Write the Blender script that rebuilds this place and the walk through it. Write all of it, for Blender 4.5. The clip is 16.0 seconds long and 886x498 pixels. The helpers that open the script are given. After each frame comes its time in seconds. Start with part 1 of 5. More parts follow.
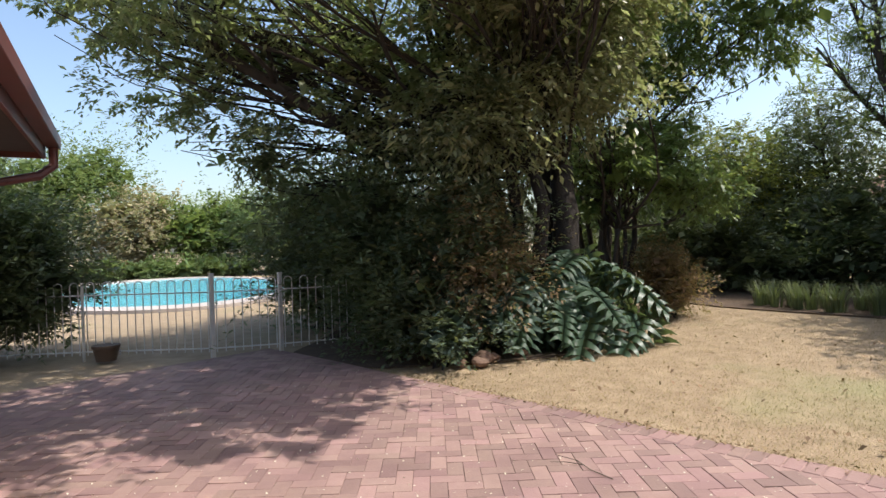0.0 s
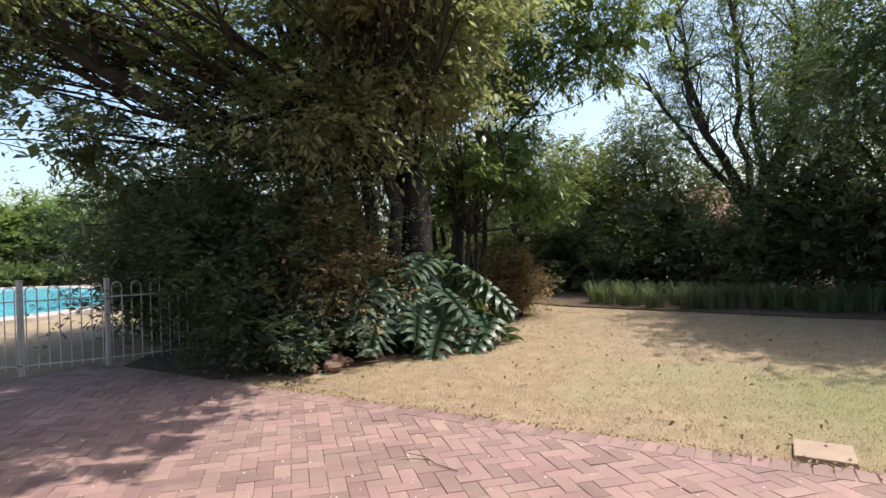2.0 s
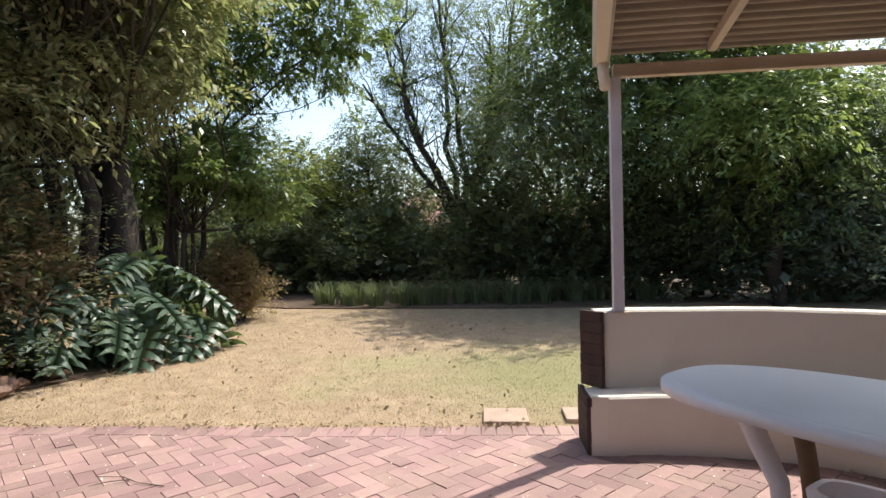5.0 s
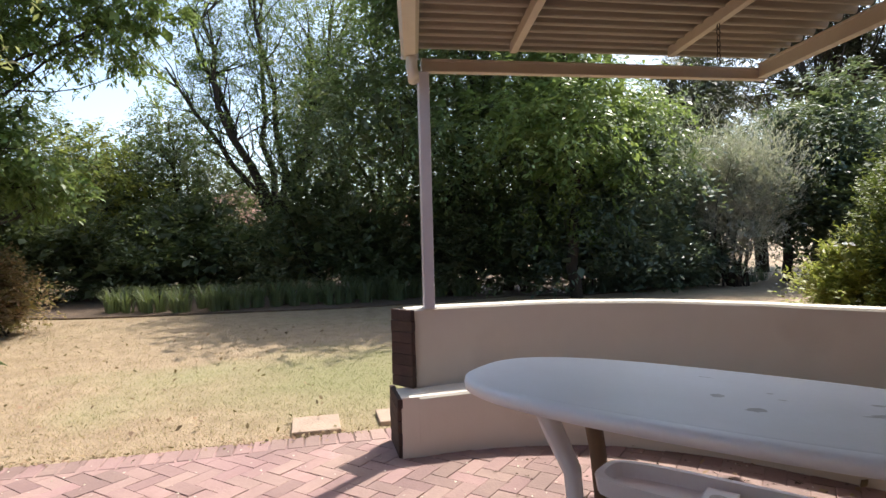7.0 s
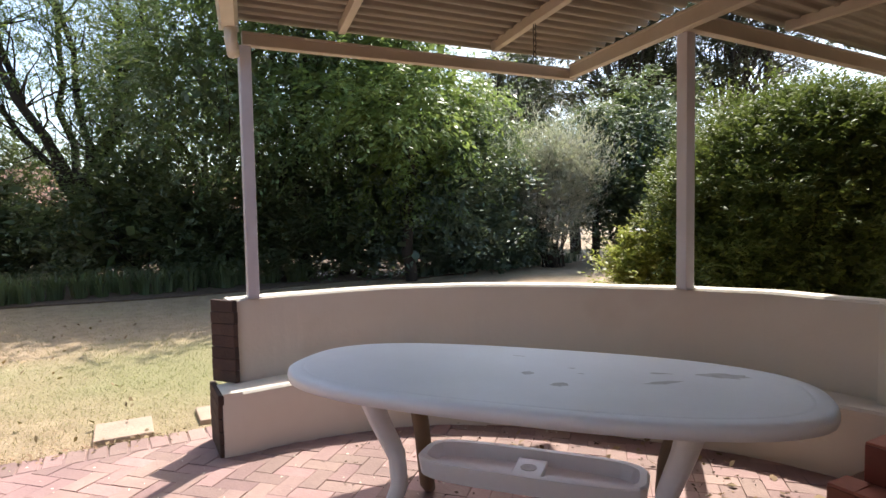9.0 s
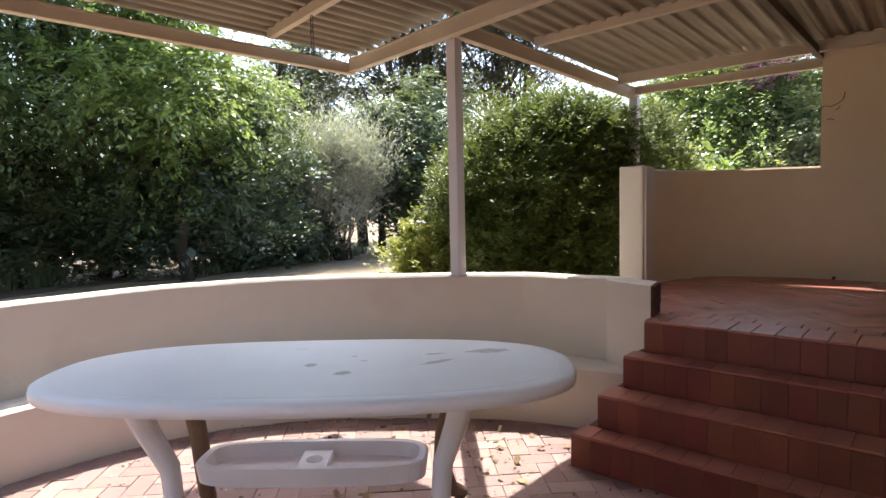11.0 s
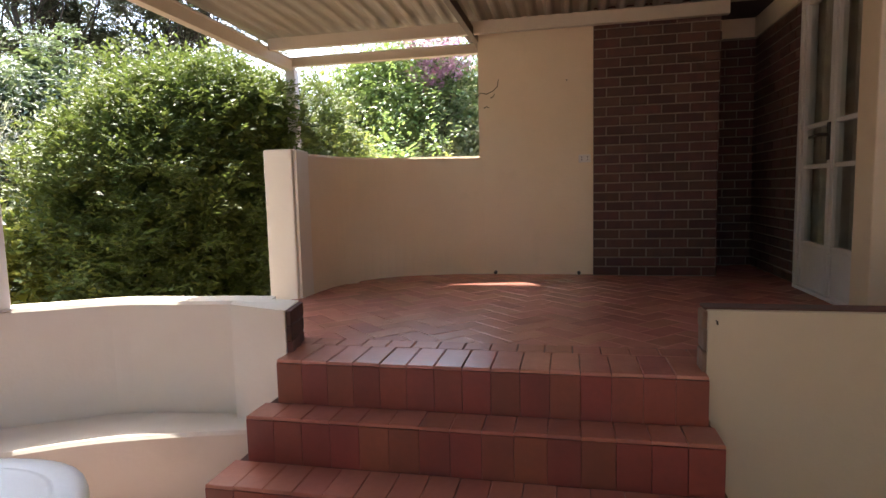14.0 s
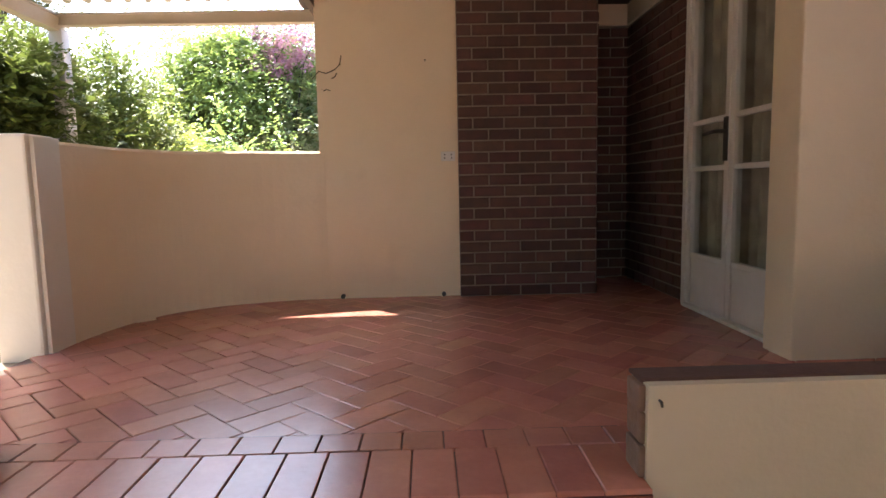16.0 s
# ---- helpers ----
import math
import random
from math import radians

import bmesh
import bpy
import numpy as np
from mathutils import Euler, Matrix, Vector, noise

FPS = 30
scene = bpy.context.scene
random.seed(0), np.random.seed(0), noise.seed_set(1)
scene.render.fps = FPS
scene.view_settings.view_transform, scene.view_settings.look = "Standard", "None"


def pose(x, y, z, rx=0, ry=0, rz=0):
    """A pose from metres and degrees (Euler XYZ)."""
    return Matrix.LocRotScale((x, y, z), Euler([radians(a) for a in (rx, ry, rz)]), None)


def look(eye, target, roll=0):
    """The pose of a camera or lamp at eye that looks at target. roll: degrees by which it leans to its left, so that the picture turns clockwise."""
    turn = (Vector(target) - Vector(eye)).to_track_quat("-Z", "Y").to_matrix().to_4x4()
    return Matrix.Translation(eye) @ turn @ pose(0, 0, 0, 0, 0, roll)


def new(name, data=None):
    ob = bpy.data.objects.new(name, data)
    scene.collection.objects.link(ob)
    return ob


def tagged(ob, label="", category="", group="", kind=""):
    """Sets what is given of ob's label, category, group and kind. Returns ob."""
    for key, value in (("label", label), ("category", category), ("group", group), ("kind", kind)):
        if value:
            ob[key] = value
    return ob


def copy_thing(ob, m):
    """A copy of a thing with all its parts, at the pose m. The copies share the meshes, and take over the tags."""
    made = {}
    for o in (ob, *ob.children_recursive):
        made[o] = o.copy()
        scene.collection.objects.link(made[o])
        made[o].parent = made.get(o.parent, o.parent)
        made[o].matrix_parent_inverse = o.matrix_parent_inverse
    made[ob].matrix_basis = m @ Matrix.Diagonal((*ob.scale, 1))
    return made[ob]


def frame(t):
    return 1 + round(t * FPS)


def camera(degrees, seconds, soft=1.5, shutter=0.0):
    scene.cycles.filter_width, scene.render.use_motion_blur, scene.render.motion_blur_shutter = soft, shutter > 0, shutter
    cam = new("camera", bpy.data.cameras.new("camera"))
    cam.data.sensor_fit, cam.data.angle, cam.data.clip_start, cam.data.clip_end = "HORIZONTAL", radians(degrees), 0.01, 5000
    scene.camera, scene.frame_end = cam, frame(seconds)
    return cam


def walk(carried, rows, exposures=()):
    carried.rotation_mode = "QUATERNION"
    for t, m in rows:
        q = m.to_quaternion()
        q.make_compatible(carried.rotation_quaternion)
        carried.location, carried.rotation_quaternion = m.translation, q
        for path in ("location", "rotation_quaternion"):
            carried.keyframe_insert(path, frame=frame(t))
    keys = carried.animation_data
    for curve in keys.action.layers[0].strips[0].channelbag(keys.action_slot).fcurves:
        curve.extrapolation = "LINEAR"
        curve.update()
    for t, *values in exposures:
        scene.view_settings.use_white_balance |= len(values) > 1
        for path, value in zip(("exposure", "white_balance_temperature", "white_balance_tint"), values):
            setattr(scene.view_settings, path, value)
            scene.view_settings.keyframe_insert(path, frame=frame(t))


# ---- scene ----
cam = camera(74.5, 16.0)
PATH = [
    (0, (0.143, 3.407, 1.456), (1.58, 4.798, 1.43), -1.6),
    (0.5, (0.165, 3.413, 1.433), (1.701, 4.693, 1.409), -1.7),
    (1, (0.17, 3.377, 1.429), (1.779, 4.565, 1.407), -1.6),
    (1.5, (0.191, 3.379, 1.416), (1.862, 4.478, 1.394), -1.6),
    (2, (0.211, 3.361, 1.406), (1.938, 4.37, 1.387), -1.6),
    (2.5, (0.2, 3.341, 1.393), (1.981, 4.251, 1.376), -1.6),
    (3, (0.207, 3.344, 1.383), (2.043, 4.138, 1.365), -1.6),
    (3.5, (0.201, 3.332, 1.377), (2.082, 4.012, 1.357), -1.7),
    (4, (0.175, 3.337, 1.38), (2.106, 3.858, 1.356), -1.8),
    (4.5, (0.164, 3.325, 1.359), (2.134, 3.669, 1.335), -1.6),
    (5, (0.186, 3.293, 1.342), (2.18, 3.435, 1.316), -1.3),
    (7.5, (0.395, 3.149, 1.322), (2.308, 2.567, 1.263), -1.4),
    (8, (0.396, 3.134, 1.337), (2.258, 2.409, 1.257), -1.2),
    (8.5, (0.394, 3.124, 1.33), (2.202, 2.274, 1.236), -1.3),
    (8.7, (0.393, 3.114, 1.338), (2.18, 2.223, 1.236), -1.2),
    (10.8, (0.342, 3.092, 1.325), (1.706, 1.635, 1.185), -1.4),
    (11, (0.343, 3.098, 1.331), (1.646, 1.587, 1.183), -1.3),
    (11.5, (0.333, 3.024, 1.314), (1.478, 1.391, 1.156), -1.3),
    (12, (0.335, 2.868, 1.316), (1.301, 1.125, 1.149), -1.3),
    (12.5, (0.356, 2.695, 1.316), (1.167, 0.876, 1.131), -1.3),
    (13, (0.404, 2.501, 1.32), (1.051, 0.619, 1.126), -1.4),
    (13.5, (0.433, 2.279, 1.32), (0.937, 0.354, 1.12), -1.4),
    (14, (0.449, 2.059, 1.329), (0.868, 0.114, 1.128), -1.4),
    (14.5, (0.49, 1.841, 1.333), (0.814, -0.122, 1.13), -1.4),
    (15, (0.507, 1.623, 1.319), (0.726, -0.355, 1.115), -1.4),
    (15.5, (0.488, 1.405, 1.34), (0.615, -0.58, 1.133), -1.3),
    (16, (0.461, 1.217, 1.343), (0.41, -0.771, 1.135), -1.2),
]
SUN, SKY = 3.2, 0.15
EXPOSURES = [(0, 0.78), (5, 1.08), (8.5, 1.25), (11, 1.95), (13.5, 2.5), (16, 3.15)]
walk(cam, [(t, look(eye, target, roll)) for t, eye, target, roll in PATH], EXPOSURES)

# ---- world and sun ----
SUN_FROM = Vector((0.345, -0.38, 0.858))
world = bpy.data.worlds.new("world")
scene.world = world
world.use_nodes = True
wn = world.node_tree.nodes
sky = wn.new("ShaderNodeTexSky")
sky.sky_type, sky.sun_disc = "NISHITA", False
sky.sun_elevation, sky.sun_rotation = radians(59.5), math.atan2(SUN_FROM.x, SUN_FROM.y)
sky.dust_density, sky.air_density = 2.2, 1.0
world.node_tree.links.new(sky.outputs[0], wn["Background"].inputs[0])
wn["Background"].inputs[1].default_value = SKY
sun = new("sun", bpy.data.lights.new("sun", "SUN"))
sun.data.energy, sun.data.angle, sun.data.color = SUN, radians(0.53), (1.0, 0.95, 0.87)
sun.matrix_world = look(SUN_FROM * 60, (0, 0, 0))


# ---- materials ----
def material(name, base, rough=0.8, var=None, scale=6.0, amount=0.5, bump=0.0, bump_scale=60.0, metal=0.0, island=0.0,
             objrand=0.0, translucent=None, spec=0.5, stain=None, stain_scale=1.2, stain_at=(0.5, 0.7), patch=None):
    """A surface with its colour broken up at two scales, and a fine relief."""
    m = bpy.data.materials.new(name)
    m.use_nodes = True
    nt, nodes = m.node_tree, m.node_tree.nodes
    p = nodes["Principled BSDF"]
    p.inputs["Roughness"].default_value, p.inputs["Metallic"].default_value = rough, metal
    p.inputs["Specular IOR Level"].default_value = spec
    coord = nodes.new("ShaderNodeNewGeometry")

    def noise_at(s, detail=4.0):
        n = nodes.new("ShaderNodeTexNoise")
        n.inputs["Scale"].default_value, n.inputs["Detail"].default_value = s, detail
        nt.links.new(coord.outputs["Position"], n.inputs["Vector"])
        return n.outputs["Fac"]

    def ramp(value, low, high):
        r = nodes.new("ShaderNodeMapRange")
        r.inputs["From Min"].default_value, r.inputs["From Max"].default_value = low, high
        nt.links.new(value, r.inputs["Value"])
        return r.outputs["Result"]

    def mix(fac, a, b):
        x = nodes.new("ShaderNodeMix")
        x.data_type = "RGBA"
        for sock, v in ((x.inputs["Factor"], fac), (x.inputs["A"], a), (x.inputs["B"], b)):
            if isinstance(v, (int, float)):
                sock.default_value = v
            elif isinstance(v, tuple):
                sock.default_value = (*v, 1)
            else:
                nt.links.new(v, sock)
        return x.outputs["Result"]

    def times(v, k):
        x = nodes.new("ShaderNodeMath")
        x.operation = "MULTIPLY"
        nt.links.new(v, x.inputs[0])
        x.inputs[1].default_value = k
        return x.outputs[0]

    col = base
    if var:
        col = mix(times(ramp(noise_at(scale), 0.3, 0.7), amount), base, var)
        col = mix(times(ramp(noise_at(scale * 9, 6), 0.35, 0.75), amount * 0.5), col, var)
    if stain:
        col = mix(ramp(noise_at(stain_scale, 6), *stain_at), col if not isinstance(col, tuple) else base, stain)
    if patch:
        centre, radius, tint = patch
        far = nodes.new("ShaderNodeVectorMath")
        far.operation = "DISTANCE"
        nt.links.new(coord.outputs["Position"], far.inputs[0])
        far.inputs[1].default_value = centre
        rough_edge = nodes.new("ShaderNodeMath")
        rough_edge.operation = "ADD"
        nt.links.new(far.outputs["Value"], rough_edge.inputs[0])
        nt.links.new(times(noise_at(1.3, 5), radius * 0.9), rough_edge.inputs[1])
        col = mix(times(ramp(rough_edge.outputs[0], radius * 1.6, radius * 0.75), 0.75), col, tint)
    if island or objrand:
        h = nodes.new("ShaderNodeHueSaturation")
        if objrand:
            src = nodes.new("ShaderNodeObjectInfo").outputs["Random"]
        else:
            src = coord.outputs["Random Per Island"]
        k = island or objrand
        r = nodes.new("ShaderNodeMapRange")
        r.inputs["To Min"].default_value, r.inputs["To Max"].default_value = 1 - k, 1 + k
        nt.links.new(src, r.inputs["Value"])
        nt.links.new(r.outputs["Result"], h.inputs["Value"])
        r2 = nodes.new("ShaderNodeMapRange")
        r2.inputs["To Min"].default_value, r2.inputs["To Max"].default_value = 0.5 - 0.05 * k, 0.5 + 0.05 * k
        x = times(src, 7.31)
        f = nodes.new("ShaderNodeMath")
        f.operation = "FRACT"
        nt.links.new(x, f.inputs[0])
        nt.links.new(f.outputs[0], r2.inputs["Value"])
        nt.links.new(r2.outputs["Result"], h.inputs["Hue"])
        if isinstance(col, tuple):
            h.inputs["Color"].default_value = (*col, 1)
        else:
            nt.links.new(col, h.inputs["Color"])
        col = h.outputs["Color"]
    if isinstance(col, tuple):
        p.inputs["Base Color"].default_value = (*col, 1)
    else:
        nt.links.new(col, p.inputs["Base Color"])
    if bump:
        b = nodes.new("ShaderNodeBump")
        b.inputs["Strength"].default_value, b.inputs["Distance"].default_value = 1.0, bump
        nt.links.new(noise_at(bump_scale, 5), b.inputs["Height"])
        nt.links.new(b.outputs["Normal"], p.inputs["Normal"])
    if translucent:
        t = nodes.new("ShaderNodeBsdfTranslucent")
        s = nodes.new("ShaderNodeMixShader")
        s.inputs[0].default_value = translucent
        if isinstance(col, tuple):
            t.inputs["Color"].default_value = (*col, 1)
        else:
            boost = mix(0.5, col, (0.36, 0.46, 0.10))
            nt.links.new(boost, t.inputs["Color"])
        out = nodes["Material Output"]
        nt.links.new(p.outputs[0], s.inputs[1])
        nt.links.new(t.outputs[0], s.inputs[2])
        nt.links.new(s.outputs[0], out.inputs["Surface"])
    return m


def leaf_material(name, colour, var, rough=0.45, translucent=0.35, island=0.35):
    return material(name, colour, rough, var, 0.9, 0.8, island=island, translucent=translucent, spec=0.4)


LOW_WALL = material("cream plaster", (0.72, 0.66, 0.57), 0.9, (0.62, 0.55, 0.46), 1.1, 0.35, 0.0012, 45, stain=(0.52, 0.45, 0.37), stain_scale=1.6, stain_at=(0.58, 0.95))
HOUSE_WALL = material("yellow cream plaster", (0.76, 0.62, 0.44), 0.85, (0.64, 0.505, 0.34), 0.9, 0.4, 0.0014, 40, stain=(0.50, 0.39, 0.26), stain_scale=2.3, stain_at=(0.62, 0.95))
# Darker copy of the house plaster; the retaining wall's shade is in its colour.
SIDE_WALL = material("shade-darkened olive cream plaster", (0.56, 0.48, 0.355), 0.9, (0.47, 0.40, 0.29), 1.1, 0.4, 0.0014, 40, stain=(0.36, 0.30, 0.21), stain_scale=1.8, stain_at=(0.58, 0.95))
POST_PAINT = material("pale grey post paint", (0.61, 0.57, 0.59), 0.5, (0.50, 0.45, 0.46), 4, 0.4, 0.0006, 90)
BEAM_PAINT = material("cream beam paint", (0.54, 0.46, 0.36), 0.55, (0.42, 0.345, 0.26), 3, 0.5, 0.001, 70)
# The roof underside's shade is put into this sheet colour, below its cream.
SHEET = material("shade-darkened cream sheet", (0.31, 0.262, 0.20), 0.5, (0.23, 0.19, 0.145), 2.5, 0.5, 0.0005, 40)
GUTTER = material("cream gutter", (0.66, 0.60, 0.49), 0.45, (0.52, 0.45, 0.36), 3, 0.5)
BRICK = material("dark red face brick", (0.12, 0.05, 0.036), 0.85, (0.062, 0.034, 0.029), 14, 0.7, 0.003, 70, objrand=0.3)
MORTAR = material("brick mortar", (0.29, 0.23, 0.18), 0.95, (0.19, 0.15, 0.12), 12, 0.6, 0.004, 120)
END_BRICK = material("dark end brick", (0.055, 0.035, 0.03), 0.9, (0.09, 0.055, 0.04), 10, 0.7, 0.006, 60, objrand=0.2)
TILE = material("polished red quarry tile", (0.47, 0.19, 0.137), 0.27, (0.33, 0.125, 0.092), 7, 0.6, 0.001, 30, objrand=0.14, spec=0.9, stain=(0.27, 0.125, 0.095), stain_scale=1.4, stain_at=(0.5, 0.9))
# Treads are paler than risers: the sheen on them is in the base colour.
TREAD_TILE = material("sheen-lightened red tread tile", (0.40, 0.15, 0.108), 0.3, (0.26, 0.095, 0.07), 5, 0.7, 0.001, 30, objrand=0.1)
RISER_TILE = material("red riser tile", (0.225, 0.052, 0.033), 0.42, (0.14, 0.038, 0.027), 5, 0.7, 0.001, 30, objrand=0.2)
GROUT = material("dark tile grout", (0.085, 0.04, 0.03), 0.9, (0.12, 0.065, 0.05), 20, 0.6, 0.002, 90)
PAVER = material("weathered red paver", (0.36, 0.235, 0.20), 0.75, (0.23, 0.14, 0.128), 2.2, 0.8, 0.003, 60, objrand=0.22, stain=(0.26, 0.16, 0.15), stain_scale=0.9, stain_at=(0.48, 0.8))
PAVER_FAR = material("weathered red paving", (0.36, 0.235, 0.20), 0.75, (0.23, 0.14, 0.128), 2.2, 0.8, 0.003, 60, island=0.22, stain=(0.26, 0.16, 0.15), stain_scale=0.9, stain_at=(0.48, 0.8))
SAND = material("joint sand", (0.29, 0.19, 0.16), 0.95, (0.19, 0.125, 0.105), 15, 0.6, 0.003, 120)
LAWN = material("dry winter lawn", (0.42, 0.315, 0.205), 0.95, (0.27, 0.195, 0.12), 4.5, 0.9, 0.02, 45, stain=(0.285, 0.265, 0.135), stain_scale=0.33, stain_at=(0.56, 0.75), patch=((6.3, 2.6, 0), 1.8, (0.20, 0.205, 0.085)))
SOIL = material("bed soil", (0.075, 0.05, 0.035), 0.95, (0.14, 0.09, 0.055), 5, 0.7, 0.02, 30)
SLAB = material("sandstone slab", (0.42, 0.31, 0.23), 0.9, (0.30, 0.22, 0.17), 6, 0.6, 0.006, 40)
STONE = material("garden stone", (0.26, 0.15, 0.10), 0.9, (0.15, 0.10, 0.075), 7, 0.7, 0.01, 30)
PLASTIC = material("weathered white plastic", (0.90, 0.90, 0.92), 0.35, (0.82, 0.81, 0.82), 4, 0.5, 0.0003, 120)
LEG_BROWN = material("brown leg plastic", (0.20, 0.13, 0.075), 0.6, (0.13, 0.085, 0.05), 6, 0.6)
GRIME = material("table grime", (0.44, 0.41, 0.39), 0.5, (0.66, 0.64, 0.63), 25, 0.9)
BROWN_METAL = material("dark brown painted timber", (0.10, 0.055, 0.03), 0.6, (0.06, 0.035, 0.02), 8, 0.6, 0.001, 50)
WHITE_PAINT = material("white door paint", (0.68, 0.64, 0.60), 0.45, (0.55, 0.50, 0.45), 5, 0.5, 0.0005, 60)
FENCE_PAINT = material("off white fence paint", (0.62, 0.57, 0.50), 0.5, (0.42, 0.36, 0.30), 10, 0.5)
BLACK = material("black iron", (0.02, 0.018, 0.016), 0.5, (0.05, 0.03, 0.02), 20, 0.5)
EAVE_RED = material("red brown fascia paint", (0.15, 0.05, 0.04), 0.45, (0.10, 0.04, 0.032), 5, 0.5)
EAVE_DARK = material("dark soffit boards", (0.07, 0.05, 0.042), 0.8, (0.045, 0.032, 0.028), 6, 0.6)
METAL_EDGE = material("grey metal roof edge", (0.35, 0.36, 0.40), 0.45, (0.25, 0.25, 0.28), 6, 0.5, metal=0.5)
POOL_WATER = material("pool water", (0.20, 0.72, 0.86), 0.08, (0.15, 0.66, 0.83), 0.8, 0.6, 0.01, 5)
POOL_COPING = material("pool coping", (0.50, 0.44, 0.40), 0.85, (0.40, 0.34, 0.30), 4, 0.5, 0.003, 40)
BARK = material("grey brown bark", (0.055, 0.04, 0.03), 0.95, (0.045, 0.034, 0.027), 9, 0.8, 0.02, 25)
# Bark darkened to hold the crown's shade on the big trunks.
BARK_SHADED = material("shade-darkened bark", (0.03, 0.022, 0.017), 0.95, (0.05, 0.038, 0.03), 9, 0.8, 0.02, 25)
BARK_PALE = material("pale bark", (0.17, 0.14, 0.11), 0.95, (0.09, 0.07, 0.055), 9, 0.8, 0.015, 25)
CURTAIN = material("grey curtain", (0.70, 0.60, 0.50), 0.95, (0.22, 0.18, 0.15), 10, 0.5, 0.002, 60)
# Indoor dimness is put into this wall colour.
ROOM = material("room colour darkened for dimness", (0.25, 0.2, 0.16), 0.9, (0.2, 0.16, 0.12), 2, 0.5)
TERRACOTTA = material("old terracotta roof tile", (0.33, 0.17, 0.12), 0.9, (0.24, 0.14, 0.11), 2.5, 0.7, 0.02, 8)
FAR_WALL = material("orange neighbour plaster", (0.42, 0.22, 0.13), 0.9, (0.36, 0.19, 0.12), 1.0, 0.5)
FAR_WHITE = material("white neighbour plaster", (0.62, 0.58, 0.54), 0.9, (0.52, 0.48, 0.44), 1.0, 0.5)
WINDOW_DARK = material("dark window glass", (0.03, 0.035, 0.04), 0.1, (0.04, 0.045, 0.05), 2, 0.5)

EVERGREEN_LEAF = leaf_material("speckled evergreen leaf", (0.165, 0.19, 0.105), (0.27, 0.275, 0.165), 0.36, 0.55, 0.5)
DARK_LEAF = leaf_material("dark evergreen leaf", (0.075, 0.10, 0.055), (0.13, 0.145, 0.078), 0.5, 0.3, 0.45)
MID_LEAF = leaf_material("mid green leaf", (0.105, 0.158, 0.066), (0.165, 0.22, 0.092), 0.48, 0.38, 0.45)
LIGHT_LEAF = leaf_material("fresh green leaf", (0.125, 0.19, 0.06), (0.19, 0.25, 0.085), 0.38, 0.45, 0.45)
OLIVE_LEAF = leaf_material("olive brown leaf", (0.22, 0.21, 0.125), (0.34, 0.31, 0.19), 0.35, 0.52, 0.45)
DRY_LEAF = leaf_material("dry tan leaf", (0.26, 0.155, 0.085), (0.33, 0.21, 0.12), 0.7)
TAN_LEAF = leaf_material("pale tan leaf", (0.33, 0.27, 0.17), (0.42, 0.35, 0.23), 0.7)
YELLOW_LEAF = leaf_material("yellow green leaf", (0.25, 0.26, 0.05), (0.34, 0.32, 0.07), translucent=0.45)
BLUE_LEAF = leaf_material("blue green leaf", (0.075, 0.11, 0.085), (0.13, 0.165, 0.13), 0.48, 0.3, 0.4)
PINE_LEAF = leaf_material("dark pine needle", (0.04, 0.05, 0.034), (0.07, 0.075, 0.05), 0.5, 0.12, 0.4)
GREY_LEAF = leaf_material("grey twig leaf", (0.36, 0.34, 0.29), (0.52, 0.49, 0.43), 0.7, 0.35)
HEDGE_LEAF = leaf_material("clipped hedge leaf", (0.06, 0.088, 0.02), (0.125, 0.15, 0.028), 0.6, 0.2, 0.4)
PHILO_LEAF = leaf_material("glossy split leaf", (0.042, 0.078, 0.046), (0.066, 0.108, 0.07), 0.42, 0.2, 0.25)
MAGENTA = leaf_material("magenta bract", (0.52, 0.19, 0.42), (0.62, 0.32, 0.52), 0.6, 0.4, 0.2)
WHITE_FLOWER = material("white petal", (0.75, 0.73, 0.66), 0.7, (0.65, 0.62, 0.5), 20, 0.4)
FALLEN = leaf_material("fallen leaf", (0.30, 0.21, 0.12), (0.20, 0.12, 0.07), 0.8, 0.1, 0.4)
PETAL = material("fallen pale petal", (0.72, 0.66, 0.52), 0.8, (0.6, 0.52, 0.4), 20, 0.5)
BLADE = material("dry grass blade", (0.45, 0.335, 0.21), 0.8, (0.29, 0.205, 0.115), 4.5, 0.9, island=0.45, translucent=0.25, spec=0.3, stain=(0.285, 0.27, 0.125), stain_scale=0.33, stain_at=(0.56, 0.75), patch=((6.3, 2.6, 0), 1.8, (0.20, 0.215, 0.085)))
REED = leaf_material("strap leaf", (0.085, 0.115, 0.06), (0.13, 0.15, 0.08), 0.5, 0.3)


# ---- mesh helpers ----
def link_mesh(name, verts, faces, mat, parent=None, smooth=False):
    me = bpy.data.meshes.new(name)
    me.from_pydata(verts, [], faces)
    me.materials.append(mat)
    if smooth:
        me.polygons.foreach_set("use_smooth", [True] * len(me.polygons))
    ob = new(name, me)
    ob.parent = parent
    return ob


def part(name, bm, mat, parent=None, label="", smooth=False):
    """A bmesh as one mesh object under a thing or part."""
    me = bpy.data.meshes.new(name)
    bmesh.ops.recalc_face_normals(bm, faces=bm.faces)
    bm.to_mesh(me)
    bm.free()
    me.materials.append(mat)
    if smooth:
        me.polygons.foreach_set("use_smooth", [True] * len(me.polygons))
    ob = new(name, me)
    ob.parent = parent
    return tagged(ob, label) if label else ob


def thing(name, x, y, z, label, category, group="", kind="", rz=0):
    ob = new(name)
    ob.empty_display_size = 0.1
    ob.matrix_world = pose(x, y, z, 0, 0, rz)
    return tagged(ob, label, category, group, kind)


